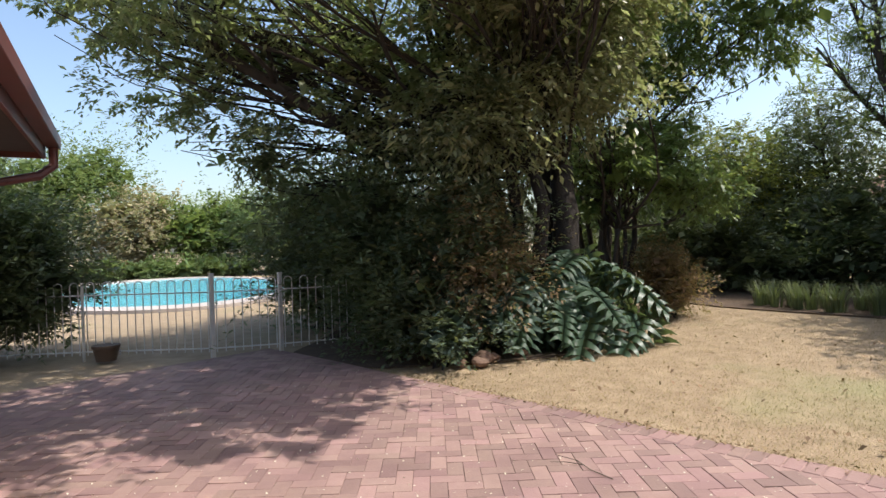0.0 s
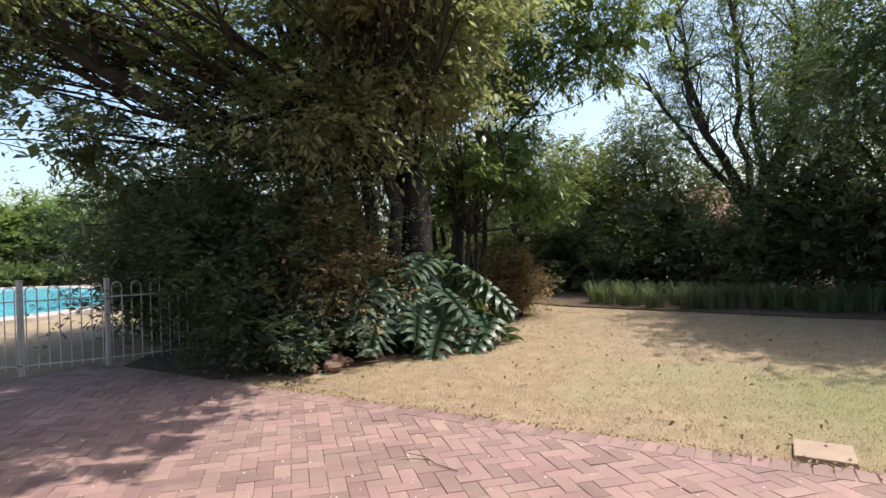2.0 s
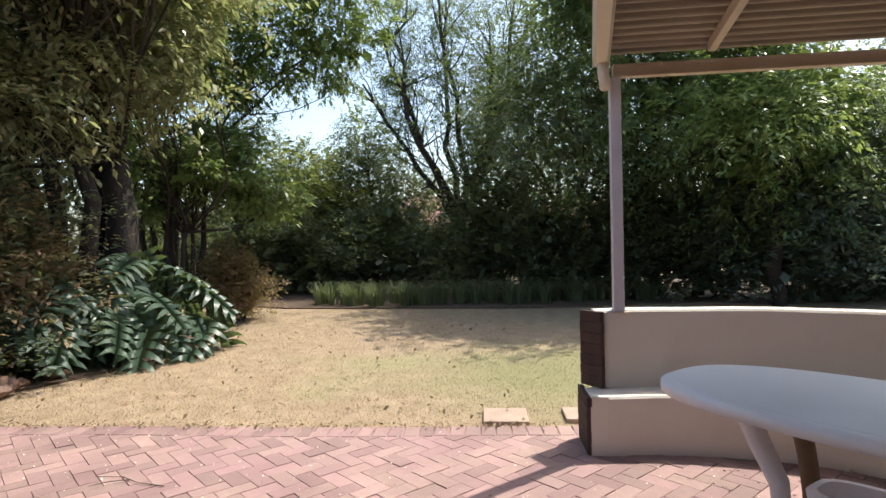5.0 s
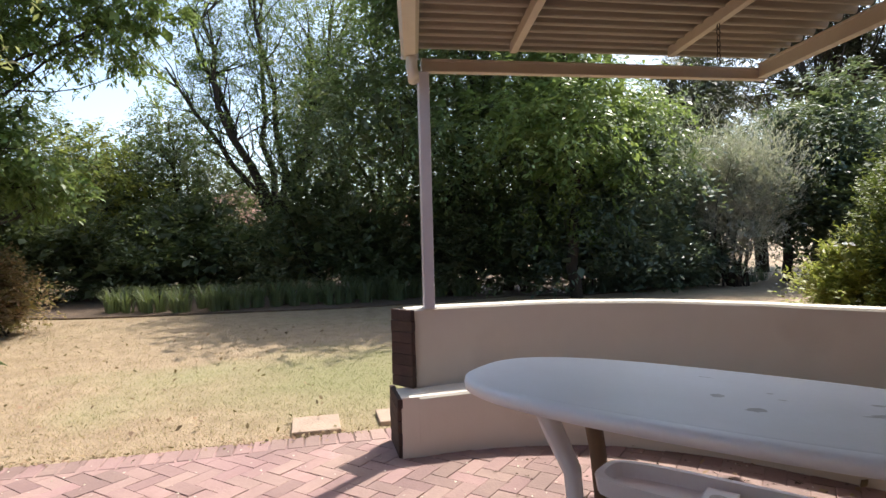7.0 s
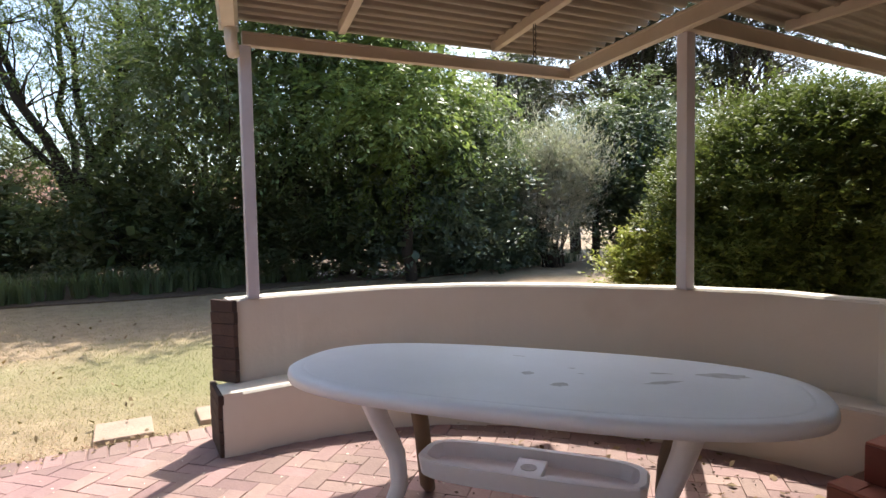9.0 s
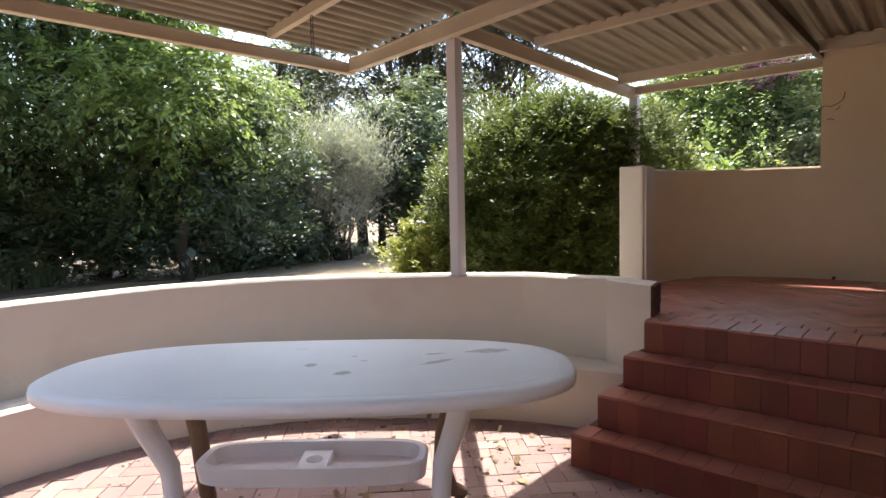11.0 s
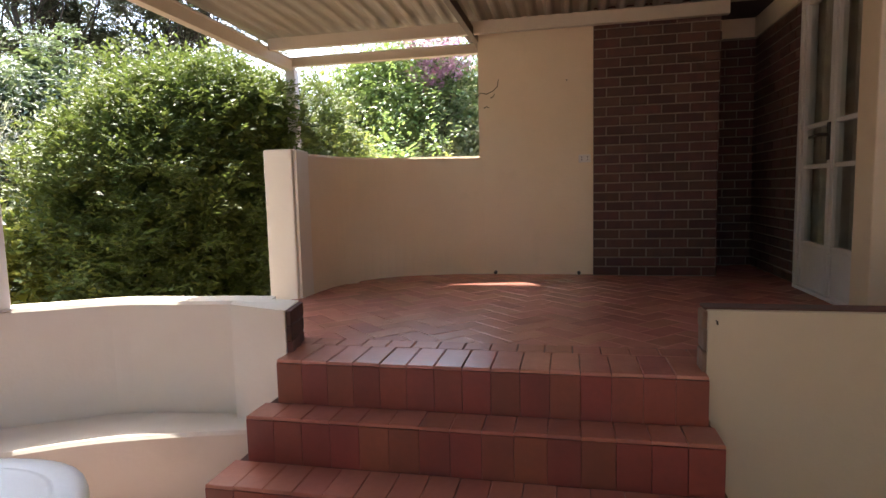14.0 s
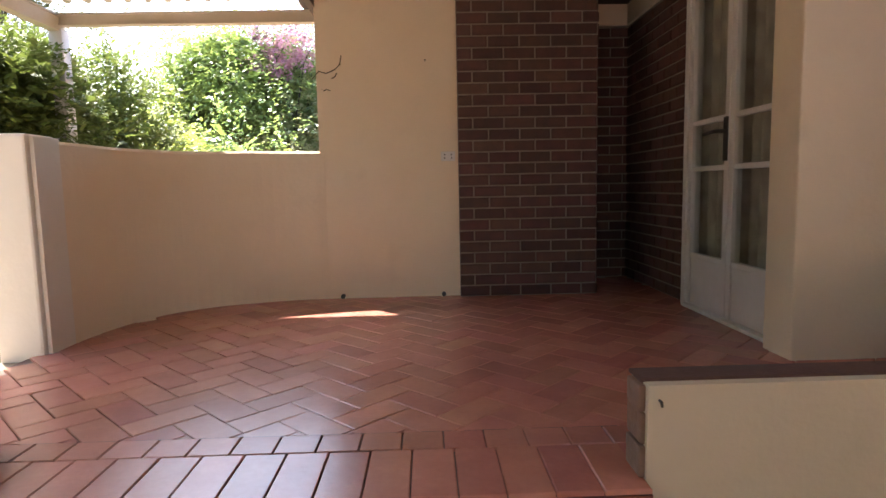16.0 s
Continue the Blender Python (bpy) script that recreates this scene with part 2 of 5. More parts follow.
def box(bm, x0, x1, y0, y1, z0, z1, bevel=0.0, m=None):
    r = bmesh.ops.create_cube(bm, size=1)
    vs = r["verts"]
    bmesh.ops.scale(bm, vec=(x1 - x0, y1 - y0, z1 - z0), verts=vs)
    bmesh.ops.translate(bm, vec=((x0 + x1) / 2, (y0 + y1) / 2, (z0 + z1) / 2), verts=vs)
    if bevel:
        es = list({e for v in vs for e in v.link_edges})
        g = bmesh.ops.bevel(bm, geom=es, offset=bevel, segments=2, affect="EDGES", profile=0.6)
        vs = list({v for f in g["faces"] for v in f.verts} | {v for v in vs if v.is_valid})
    if m is not None:
        bmesh.ops.transform(bm, matrix=m, verts=vs)
    return bm


def boxed(name, lo, hi, mat, parent=None, bevel=0.0, label=""):
    bm = bmesh.new()
    box(bm, lo[0], hi[0], lo[1], hi[1], lo[2], hi[2], bevel)
    return part(name, bm, mat, parent, label)


def tube(bm, points, radii, sides=8):
    """A tapered tube along points."""
    rings = []
    pts = [Vector(p) for p in points]
    for i, p in enumerate(pts):
        d = (pts[min(i + 1, len(pts) - 1)] - pts[max(i - 1, 0)]).normalized()
        u = d.orthogonal().normalized() if i == 0 else (u - d * u.dot(d)).normalized()
        w = d.cross(u)
        rings.append([bm.verts.new(p + radii[i] * (math.cos(a) * u + math.sin(a) * w)) for a in (2 * math.pi * k / sides for k in range(sides))])
    for a, b in zip(rings, rings[1:]):
        for k in range(sides):
            bm.faces.new((a[k], a[(k + 1) % sides], b[(k + 1) % sides], b[k]))
    bm.faces.new(rings[0][::-1])
    bm.faces.new(rings[-1])
    return bm


def curve_points(ctrl, step=0.06):
    """A smooth line through a few control points of the plan."""
    c = [Vector(p) for p in ctrl]
    c = [2 * c[0] - c[1], *c, 2 * c[-1] - c[-2]]
    out = []
    for a, b, d, e in zip(c, c[1:], c[2:], c[3:]):
        n = max(2, int((d - b).length / step))
        for i in range(n):
            s = i / n
            out.append(0.5 * (2 * b + (d - a) * s + (2 * a - 5 * b + 4 * d - e) * s * s + (3 * b - a - 3 * d + e) * s**3))
    out.append(c[-2])
    return out


def offset_line(pts, d):
    out = []
    for i, p in enumerate(pts):
        t = (pts[min(i + 1, len(pts) - 1)] - pts[max(i - 1, 0)]).normalized()
        k = d(i / (len(pts) - 1)) if callable(d) else d
        out.append(Vector((p.x - t.y * k, p.y + t.x * k)))
    return out


def swept(name, inner, outer, z0, z1, mat, parent=None, wobble=0.0, label=""):
    """A wall between two lines of the plan, with softly rounded top edges."""
    bm = bmesh.new()
    rows = []
    for i, (a, b) in enumerate(zip(inner, outer)):
        w = wobble * (noise.noise((a.x * 3, a.y * 3, 1.7)))
        d = (b - a).normalized() * 0.012
        prof = [(a, z0), (a, z1 - 0.014 + w), (a + d, z1 + w), (b - d, z1 + w), (b, z1 - 0.014 + w), (b, z0)]
        rows.append([bm.verts.new((p.x, p.y, z)) for p, z in prof])
    for a, b in zip(rows, rows[1:]):
        for k in range(6):
            bm.faces.new((a[k], a[(k + 1) % 6], b[(k + 1) % 6], b[k]))
    bm.faces.new(rows[0])
    bm.faces.new(rows[-1][::-1])
    return part(name, bm, mat, parent, label)


rng = np.random.default_rng(7)


def leaf_cloud(name, centres, size, mat, parent, per=1, width=0.42, droop=0.35, jitter=0.0, label="", up=0.0, core=None, core_size=0.3, heads=None):
    """Many small pointed leaves, each folded along its rib, at the given centres; heads: the way each one points."""
    c = np.repeat(np.asarray(centres, float), per, 0)
    fine = len(c)
    if core is not None:
        c = np.concatenate([c, core])
    n = len(c)
    c = c + rng.normal(0, jitter, (n, 3)) if jitter else c
    a = rng.uniform(0, 2 * np.pi, n)
    el = rng.normal(-droop + up, 0.5, n)
    d = np.stack([np.cos(a) * np.cos(el), np.sin(a) * np.cos(el), np.sin(el)], 1)
    if heads is not None:
        d[:fine] = heads + 0.35 * d[:fine]
        d /= np.linalg.norm(d, axis=1)[:, None]
    side = np.stack([-d[:, 1], d[:, 0], rng.normal(0, 0.45, n)], 1)
    side /= np.linalg.norm(side, axis=1)[:, None] + 1e-6
    nor = np.cross(d, side)
    s = (size * rng.uniform(0.55, 1.4, n))[:, None]
    s[fine:] *= core_size / size
    width = np.where(np.arange(n) < fine, width, 0.6)[:, None]
    v = np.empty((n, 4, 3))
    v[:, 0] = c
    v[:, 1] = c + d * s * 0.5 + side * s * width / 2 + nor * s * 0.06
    v[:, 2] = c + d * s - nor * s * 0.05
    v[:, 3] = c + d * s * 0.5 - side * s * width / 2 + nor * s * 0.06
    me = bpy.data.meshes.new(name)
    me.vertices.add(4 * n)
    me.vertices.foreach_set("co", v.ravel())
    me.loops.add(4 * n)
    me.loops.foreach_set("vertex_index", np.arange(4 * n, dtype=np.int32))
    me.polygons.add(n)
    me.polygons.foreach_set("loop_start", np.arange(0, 4 * n, 4, dtype=np.int32))
    me.update(calc_edges=True)
    me.materials.append(mat)
    ob = new(name, me)
    ob.parent = parent
    return tagged(ob, label) if label else ob


def unit(v):
    return v / (np.linalg.norm(v, axis=1)[:, None] + 1e-9)


def clumps(lobes, count, spread=0.28, hollow=0.55, per=40, droop=0.35, lift=0.0, ragged=0.18):
    """Places and headings of leaves: boughs over each lobe, sprays on each bough, leaves to both sides of each spray."""
    places, heads = [], []
    vol = np.array([l[3] * l[4] * l[5] for l in lobes]) ** (2 / 3)
    along = 14
    for (x, y, z, rx, ry, rz), share in zip(lobes, vol / vol.sum()):
        k = max(3, int(count * share / (per * 3)))
        d = unit(rng.normal(0, 1, (k, 3)))
        r = hollow + (1 - hollow) * rng.uniform(0, 1, k) ** 0.6
        r *= 1 + ragged * rng.normal(0, 1, k).clip(-1.5, 1.5)
        bough = d * r[:, None] * (rx, ry, rz) + (x, y, z)
        rad = spread * min(rx, ry, rz) * rng.uniform(0.7, 1.9, k)
        m = max(1, round(per * 3 / along))
        start = np.repeat(bough, m, 0) + rng.normal(0, 1, (k * m, 3)) * np.repeat(rad, m)[:, None] * (1, 1, 0.6)
        out = unit(np.repeat(d, m, 0) * 0.8 + rng.normal(0, 0.65, (k * m, 3)) + (0, 0, lift))
        length = np.repeat(rad, m) * rng.uniform(0.7, 1.6, k * m) + 0.05
        q = np.tile(np.linspace(0, 1, along), k * m)
        o, ln = np.repeat(out, along, 0), np.repeat(length, along)
        pts = np.repeat(start, along, 0) + o * (q * ln)[:, None]
        pts[:, 2] -= droop * 0.6 * ln * q * q
        pts += rng.normal(0, 1, pts.shape) * (0.12 * ln)[:, None]
        flank = unit(np.stack([-o[:, 1], o[:, 0], 0.1 * o[:, 2]], 1)) * np.where(np.arange(len(o)) % 2, 1, -1)[:, None]
        places.append(pts)
        heads.append(unit(o * 0.6 + flank * 0.75 + (0, 0, -0.7 * droop)))
    pts, hd = np.concatenate(places), np.concatenate(heads)
    keep = pts[:, 2] > 0.05
    return pts[keep], hd[keep]


def inner_leaves(lobes, count, reach=0.72):
    """Places of the larger leaves inside some lobes, which close the crown."""
    vol = np.array([l[3] * l[4] * l[5] for l in lobes]) ** (2 / 3)
    out = []
    for (x, y, z, rx, ry, rz), share in zip(lobes, vol / vol.sum()):
        k = max(4, int(count * share))
        d = rng.normal(0, 1, (k, 3))
        d *= (rng.uniform(0, 1, k) ** 0.4 * reach / np.linalg.norm(d, axis=1))[:, None]
        out.append(d * (rx, ry, rz) + (x, y, z))
    pts = np.concatenate(out)
    return pts[pts[:, 2] > 0.1]


def limb(bm, a, b, r0, r1, sides=7, sag=0.08, n=6):
    a, b = Vector(a), Vector(b)
    off = Vector(rng.normal(0, sag, 3)) * (b - a).length
    pts = [a.lerp(b, s) + off * math.sin(math.pi * s) + Vector(rng.normal(0, 0.012, 3)) * (b - a).length * (0 < s < 1) for s in (i / n for i in range(n + 1))]
    tube(bm, pts, [r0 + (r1 - r0) * i / n for i in range(n + 1)], sides)
    return pts


def tree(name, base, lobes, leaves, size, mat, trunk_r, label, category="tree", stems=1, bark=None, width=0.42, droop=0.35, spread=0.28, hollow=0.55, twigs=3, lean=(0, 0), per=40, group="", fork_z=None, fill=0.1, core_size=None, thick=99):
    """A tapered trunk with limbs into every lobe of an uneven crown."""
    x, y = base
    t = thing(name, x, y, 0, label, category, group)
    bm = bmesh.new()
    low = min(l[2] - l[5] for l in lobes)
    for s in range(stems):
        sx, sy = (rng.normal(0, 0.25, 2) if stems > 1 else (0, 0))
        fork = Vector((sx * 1.6 + lean[0], sy * 1.6 + lean[1], fork_z or max(0.6, low + 0.3)))
        pts = limb(bm, (sx, sy, -0.1), fork, trunk_r, trunk_r * 0.7, 10, 0.05)
        for j, l in enumerate(lobes):
            if stems > 1 and j % stems != s and rng.random() > 0.4:
                continue
            c = Vector((l[0] - x, l[1] - y, l[2]))
            ends = limb(bm, fork, c, trunk_r * (0.55 if j < thick else 0.14), trunk_r * (0.18 if j < thick else 0.05), 7, 0.08 if j < thick else 0.03)
            for _ in range(twigs):
                d = Vector(rng.normal(0, 1, 3)).normalized()
                tip = c + Vector((d.x * l[3], d.y * l[4], d.z * l[5])) * 0.85
                limb(bm, ends[int(rng.integers(2, 6))], tip, trunk_r * (0.2 if j < thick else 0.06), 0.006, 5, 0.1, 5)
    part("trunk", bm, bark or BARK, t, smooth=True)
    near = [(l[0] - x, l[1] - y, *l[2:]) for l in lobes]
    pts, heads = clumps(near, leaves, spread, hollow, per, droop)
    leaf_cloud("crown", pts, size, mat, t, width=width, droop=droop, heads=heads,
               core=inner_leaves(near, leaves * fill) if fill else None, core_size=core_size or size * 2.6)
    return t


def shrub(name, x, y, lobes, leaves, size, mat, label, category="shrub", width=0.45, droop=0.1, spread=0.3, hollow=0.6, stems=6, group="", per=30, up=0.2, bark=None, fill=0.12, core_size=None, ragged=0.18):
    """Several thin stems from the ground under a dense uneven crown. Lobes are about the shrub's foot."""
    t = thing(name, x, y, 0, label, category, group)
    bm = bmesh.new()
    for s in range(stems):
        l = lobes[s % len(lobes)]
        a = rng.normal(0, 0.12, 2)
        d = rng.normal(0, 0.5, 3).clip(-0.55, 0.55)
        limb(bm, (a[0], a[1], -0.05), (l[0] + d[0] * l[3], l[1] + d[1] * l[4], l[2] + abs(d[2]) * l[5] * 0.6), 0.022, 0.006, 6, 0.08)
    part("wood", bm, bark or BARK, t, smooth=True)
    pts, heads = clumps(lobes, leaves, spread, hollow, per, droop, up * 1.5, ragged)
    leaf_cloud("crown", pts, size, mat, t, width=width, droop=droop, up=up, heads=heads,
               core=inner_leaves(lobes, leaves * fill, 0.8) if fill else None, core_size=core_size or size * 2.8)
    return t


# ---- the ground ----
FLOOR, RISE = 0.69, 0.1725
EDGE_X = 4.38   # where the paving meets the lawn


def ground_sheet():
    bm = bmesh.new()
    bmesh.ops.create_grid(bm, x_segments=60, y_segments=60, size=180)
    for v in bm.verts:
        v.co.z = -0.035
    return tagged(part("ground", bm, LAWN), "dry tan winter lawn with a few green patches", "ground", kind="structure")


ground_sheet()


def blob_sheet(name, cx, cy, rx, ry, z, mat, label, category, seed=0, n=48):
    """A flat patch with an uneven outline."""
    bm = bmesh.new()
    top = []
    for i in range(n):
        a = 2 * math.pi * i / n
        k = 1 + 0.12 * noise.noise((math.cos(a) * 2 + seed, math.sin(a) * 2, seed))
        top.append(bm.verts.new((cx + rx * k * math.cos(a), cy + ry * k * math.sin(a), z)))
    f = bm.faces.new(top)
    r = bmesh.ops.extrude_face_region(bm, geom=[f])
    bmesh.ops.translate(bm, vec=(0, 0, -0.1), verts=[v for v in r["geom"] if isinstance(v, bmesh.types.BMVert)])
    return tagged(part(name, bm, mat), label, category, kind="structure")


blob_sheet("soil_far_bed", 16.5, 3.0, 4.6, 9.0, -0.005, SOIL, "dark soil of the planted bed behind the lawn", "soil", 3)
blob_sheet("soil_tree_bed", 7.6, 9.6, 3.3, 2.3, -0.008, SOIL, "dark leaf-strewn soil under the big tree", "soil", 5)
blob_sheet("soil_side_bed", 14.4, -2.8, 2.4, 2.4, -0.012, SOIL, "dark soil under the dense shrubs", "soil", 8)

# ---- low curved patio wall with its bench ----
FRONT = curve_points([(3.81, 2.57), (3.82, 2.10), (3.69, 1.50), (3.33, 0.94), (2.80, 0.49), (2.30, 0.16), (1.66, -0.05)])


def bench_depth(s):
    """The bench is shallow by the lawn, deep along the middle and runs out towards the steps."""
    return 0.22 + 0.09 * min(1, s / 0.4) if s < 0.82 else 0.31 - 0.135 * (s - 0.82) / 0.18


INNER, OUTER = offset_line(FRONT, bench_depth), offset_line(FRONT, lambda s: bench_depth(s) + 0.15)
WALL_TOP = 0.868
low_wall = tagged(new("wall_patio"), "curved low plastered patio wall with a built-in bench", "wall", kind="structure")
swept("wall_body", INNER, OUTER, -0.1, WALL_TOP, LOW_WALL, low_wall, 0.006)
swept("bench", FRONT, offset_line(FRONT, lambda s: bench_depth(s) - 0.002), -0.1, 0.365, LOW_WALL, low_wall, 0.004, "plastered bench along the wall's foot")


def brick_stack(parent, x0, x1, y0, y1, z0, z1, mat, course=0.075, name="brick"):
    """Bricks laid one over another at a wall's raw end."""
    z = z0
    while z < z1 - 0.02:
        top = min(z + course - 0.003, z1)
        j = rng.uniform(-0.006, 0.006, 4)
        boxed(name, (x0 + j[0], y0 + j[1], z), (x1 + j[2], y1 + j[3], top), mat, parent, 0.006)
        z += course


# raw brick end by the lawn, cut askew
for k in range(7):
    ob = boxed("brick", (-0.092, -0.018, 0), (0.092, 0.018, 0.069), END_BRICK, low_wall, 0.004)
    ob.matrix_local = pose(4.07, 2.60, 0.370 + k * 0.0708, 0, 0, 36 + rng.uniform(-2, 2))
boxed("bench_end", (3.81, 2.55, -0.1), (4.05, 2.66, 0.364), LOW_WALL, low_wall, 0.004)
brick_stack(low_wall, 3.815, 4.17, 2.655, 2.685, 0.0, 0.36, END_BRICK)
# the wall bends forward to its raw brick end by the steps
bm = bmesh.new()
plan = [(1.556, -0.045), (1.86, -0.147), (1.93, -0.31), (1.60, -0.262)]
foot, head = ([bm.verts.new((x, y, z)) for x, y in plan] for z in (-0.1, WALL_TOP - 0.002))
bm.faces.new(foot[::-1])
bm.faces.new(head)
for i in range(4):
    bm.faces.new((foot[i], foot[(i + 1) % 4], head[(i + 1) % 4], head[i]))
part("wall_return", bm, LOW_WALL, low_wall)
for k in range(3):
    ob = boxed("brick", (-0.012, -0.1, 0), (0.014, 0.1, 0.060), BRICK, low_wall, 0.005)
    ob.matrix_local = pose(1.570, -0.158, 0.676 + k * 0.0625, 0, 0, 11 + rng.uniform(-1.5, 1.5))

# ---- steps and upper floor ----
steps = tagged(new("steps"), "red quarry-tiled garden steps up to the veranda", "steps", kind="structure")
ENDS = (-0.07, -0.05, -0.03, -0.010)
NOSES = [(0.52, 1.74), (0.37, 1.668), (0.183, 1.612), (0.04, 1.556)]
for i, (ny, nx) in enumerate(NOSES):
    back = NOSES[i + 1][0] + 0.02 if i < 3 else -0.2
    z = RISE * (i + 1)
    boxed("step_core", (ENDS[i] + 0.004, -0.3, -0.1), (nx - 0.008, ny - 0.008, z - 0.010), GROUT, steps)


def tile_mesh(name, w, d, h, mat, bevel=0.0025):
    """One tile with softened upper edges, centred on its base."""
    v, f = [], []
    for z, k in ((0, 0), (h - bevel, 0), (h, bevel)):
        v += [(-w / 2 + k, -d / 2 + k, z), (w / 2 - k, -d / 2 + k, z), (w / 2 - k, d / 2 - k, z), (-w / 2 + k, d / 2 - k, z)]
    for a in (0, 4):
        f += [(a + i, a + (i + 1) % 4, a + 4 + (i + 1) % 4, a + 4 + i) for i in range(4)]
    f.append((8, 9, 10, 11))
    me = bpy.data.meshes.new(name)
    me.from_pydata(v, [], f)
    me.materials.append(mat)
    return me


def piece(name, me, parent, m):
    ob = new(name, me)
    ob.parent = parent
    ob.matrix_local = m
    return ob


TW = 0.106
for i, (ny, nx) in enumerate(NOSES):
    z = RISE * (i + 1)
    x0 = ENDS[i]
    n = round((nx - x0) / TW)
    w = (nx - x0) / n
    nxt = NOSES[i + 1][0] if i < 3 else -0.19
    tread = tile_mesh("tread_tile", w - (0.0016 if i < 3 else 0.003), ny - nxt - 0.002, 0.012, TREAD_TILE if i < 3 else TILE)
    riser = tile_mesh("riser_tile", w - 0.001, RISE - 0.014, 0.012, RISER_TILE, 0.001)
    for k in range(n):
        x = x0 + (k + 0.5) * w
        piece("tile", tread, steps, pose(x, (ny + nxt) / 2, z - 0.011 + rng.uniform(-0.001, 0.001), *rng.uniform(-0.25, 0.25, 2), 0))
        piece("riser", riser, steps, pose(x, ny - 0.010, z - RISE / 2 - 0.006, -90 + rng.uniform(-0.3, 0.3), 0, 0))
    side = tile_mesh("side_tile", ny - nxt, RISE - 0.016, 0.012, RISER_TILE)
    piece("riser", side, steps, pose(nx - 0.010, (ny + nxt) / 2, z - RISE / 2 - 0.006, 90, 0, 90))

veranda = tagged(new("floor_veranda"), "polished red quarry tiles laid in herringbone", "floor", kind="structure")
boxed("floor_bed", (-3.5, -3.2, -0.1), (1.622, -0.165, FLOOR - 0.012), GROUT, veranda)
boxed("floor_bed_outer", (1.622, -2.3, -0.1), (2.12, -0.40, FLOOR - 0.0122), GROUT, veranda)
boxed("floor_ledge", (2.06, -1.16, -0.1), (2.70, -0.45, FLOOR - 0.02), MORTAR, veranda, 0.008)
# a row of cut tiles behind the nosing
cut = tile_mesh("cut_tile", 0.105, 0.104, 0.012, TILE)
stub = tile_mesh("stub_tile", 0.105, 0.080, 0.012, TILE)
for k in (-2, -1):
    piece("tile", stub, veranda, pose((k + 0.5) * 0.108, -0.150, FLOOR - 0.011))
for k in range(-3, 15):
    piece("tile", cut, veranda, pose((k + 0.5) * 1.62 / 15, -0.245, FLOOR - 0.011))


def herringbone(length, width, inside, angle, ox, oy):
    """Places and turns of bricks of a herringbone bond over a plan area."""
    out = []
    ca, sa = math.cos(angle), math.sin(angle)
    for i in range(-120, 120):
        for j in range(-60, 60):
            # unit: one along, one across
            cx0, cy0 = i * width + j * (length), i * width - j * (length)
            for dx, dy, turn in ((length / 2, width / 2, 0), (width / 2, width + length / 2, 90)):
                px, py = cx0 + dx, cy0 + dy
                x, y = ox + ca * px - sa * py, oy + sa * px + ca * py
                if inside(x, y):
                    out.append((x, y, math.degrees(angle) + turn))
    return out


def on_veranda(x, y):
    if not (-1.4 < x < 2.05 and -2.32 < y < -0.16):
        return -0.92 < x < -0.54 and -2.85 < y <= -2.25
    if x > 1.45 and y < -1.5 and math.hypot((x - 1.35) / 0.68, (y + 1.62) / 0.68) > 1:
        return False
    return True


hb = tile_mesh("herringbone_tile", 0.212 - 0.003, 0.106 - 0.003, 0.012, TILE)
for x, y, turn in herringbone(0.212, 0.106, on_veranda, radians(45), 0.3, -1.0):
    if y > -0.42:
        bm = bmesh.new()
        bm.from_mesh(hb)
        m = pose(x, y, FLOOR - 0.0115, 0, 0, turn)
        bmesh.ops.transform(bm, matrix=m, verts=bm.verts)
        bmesh.ops.bisect_plane(bm, geom=[*bm.verts, *bm.edges, *bm.faces], plane_co=(0, -0.298, 0), plane_no=(0, 1, 0), clear_outer=True)
        if bm.faces:
            part("tile", bm, TILE, veranda)
        else:
            bm.free()
        continue
    piece("tile", hb, veranda, pose(x, y, FLOOR - 0.0115 + rng.uniform(-0.001, 0.001), *rng.uniform(-0.35, 0.35, 2), turn + rng.uniform(-0.5, 0.5)))

# retaining wall on the house side of the steps, with a tiled top
side_wall = tagged(new("wall_steps"), "plastered retaining wall with a dark tiled top beside the steps", "wall", kind="structure")
bm = bmesh.new()
prof = [(-3.5, -0.1), (-0.068, -0.1), (-0.066, 0.17), (-0.046, 0.20), (-0.044, 0.345), (-0.026, 0.38), (-0.024, 0.52), (-0.009, 0.55), (-0.009, 0.66), (-0.012, 0.905), (-3.5, 0.905)]
lo = [bm.verts.new((x, 0.0, z)) for x, z in prof]
hi = [bm.verts.new((x, -0.105, z)) for x, z in prof]
bm.faces.new(lo)
bm.faces.new(hi[::-1])
for i in range(len(prof)):
    bm.faces.new((lo[i], hi[i], hi[(i + 1) % len(prof)], lo[(i + 1) % len(prof)]))
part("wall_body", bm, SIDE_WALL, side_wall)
boxed("coping", (-3.5, -0.11, 0.902), (-0.005, -0.03, 0.912), GROUT, side_wall, 0.003, "dark worn tile coping")
brick_stack(side_wall, -0.03, 0.002, -0.102, -0.012, FLOOR, 0.90, STONE)

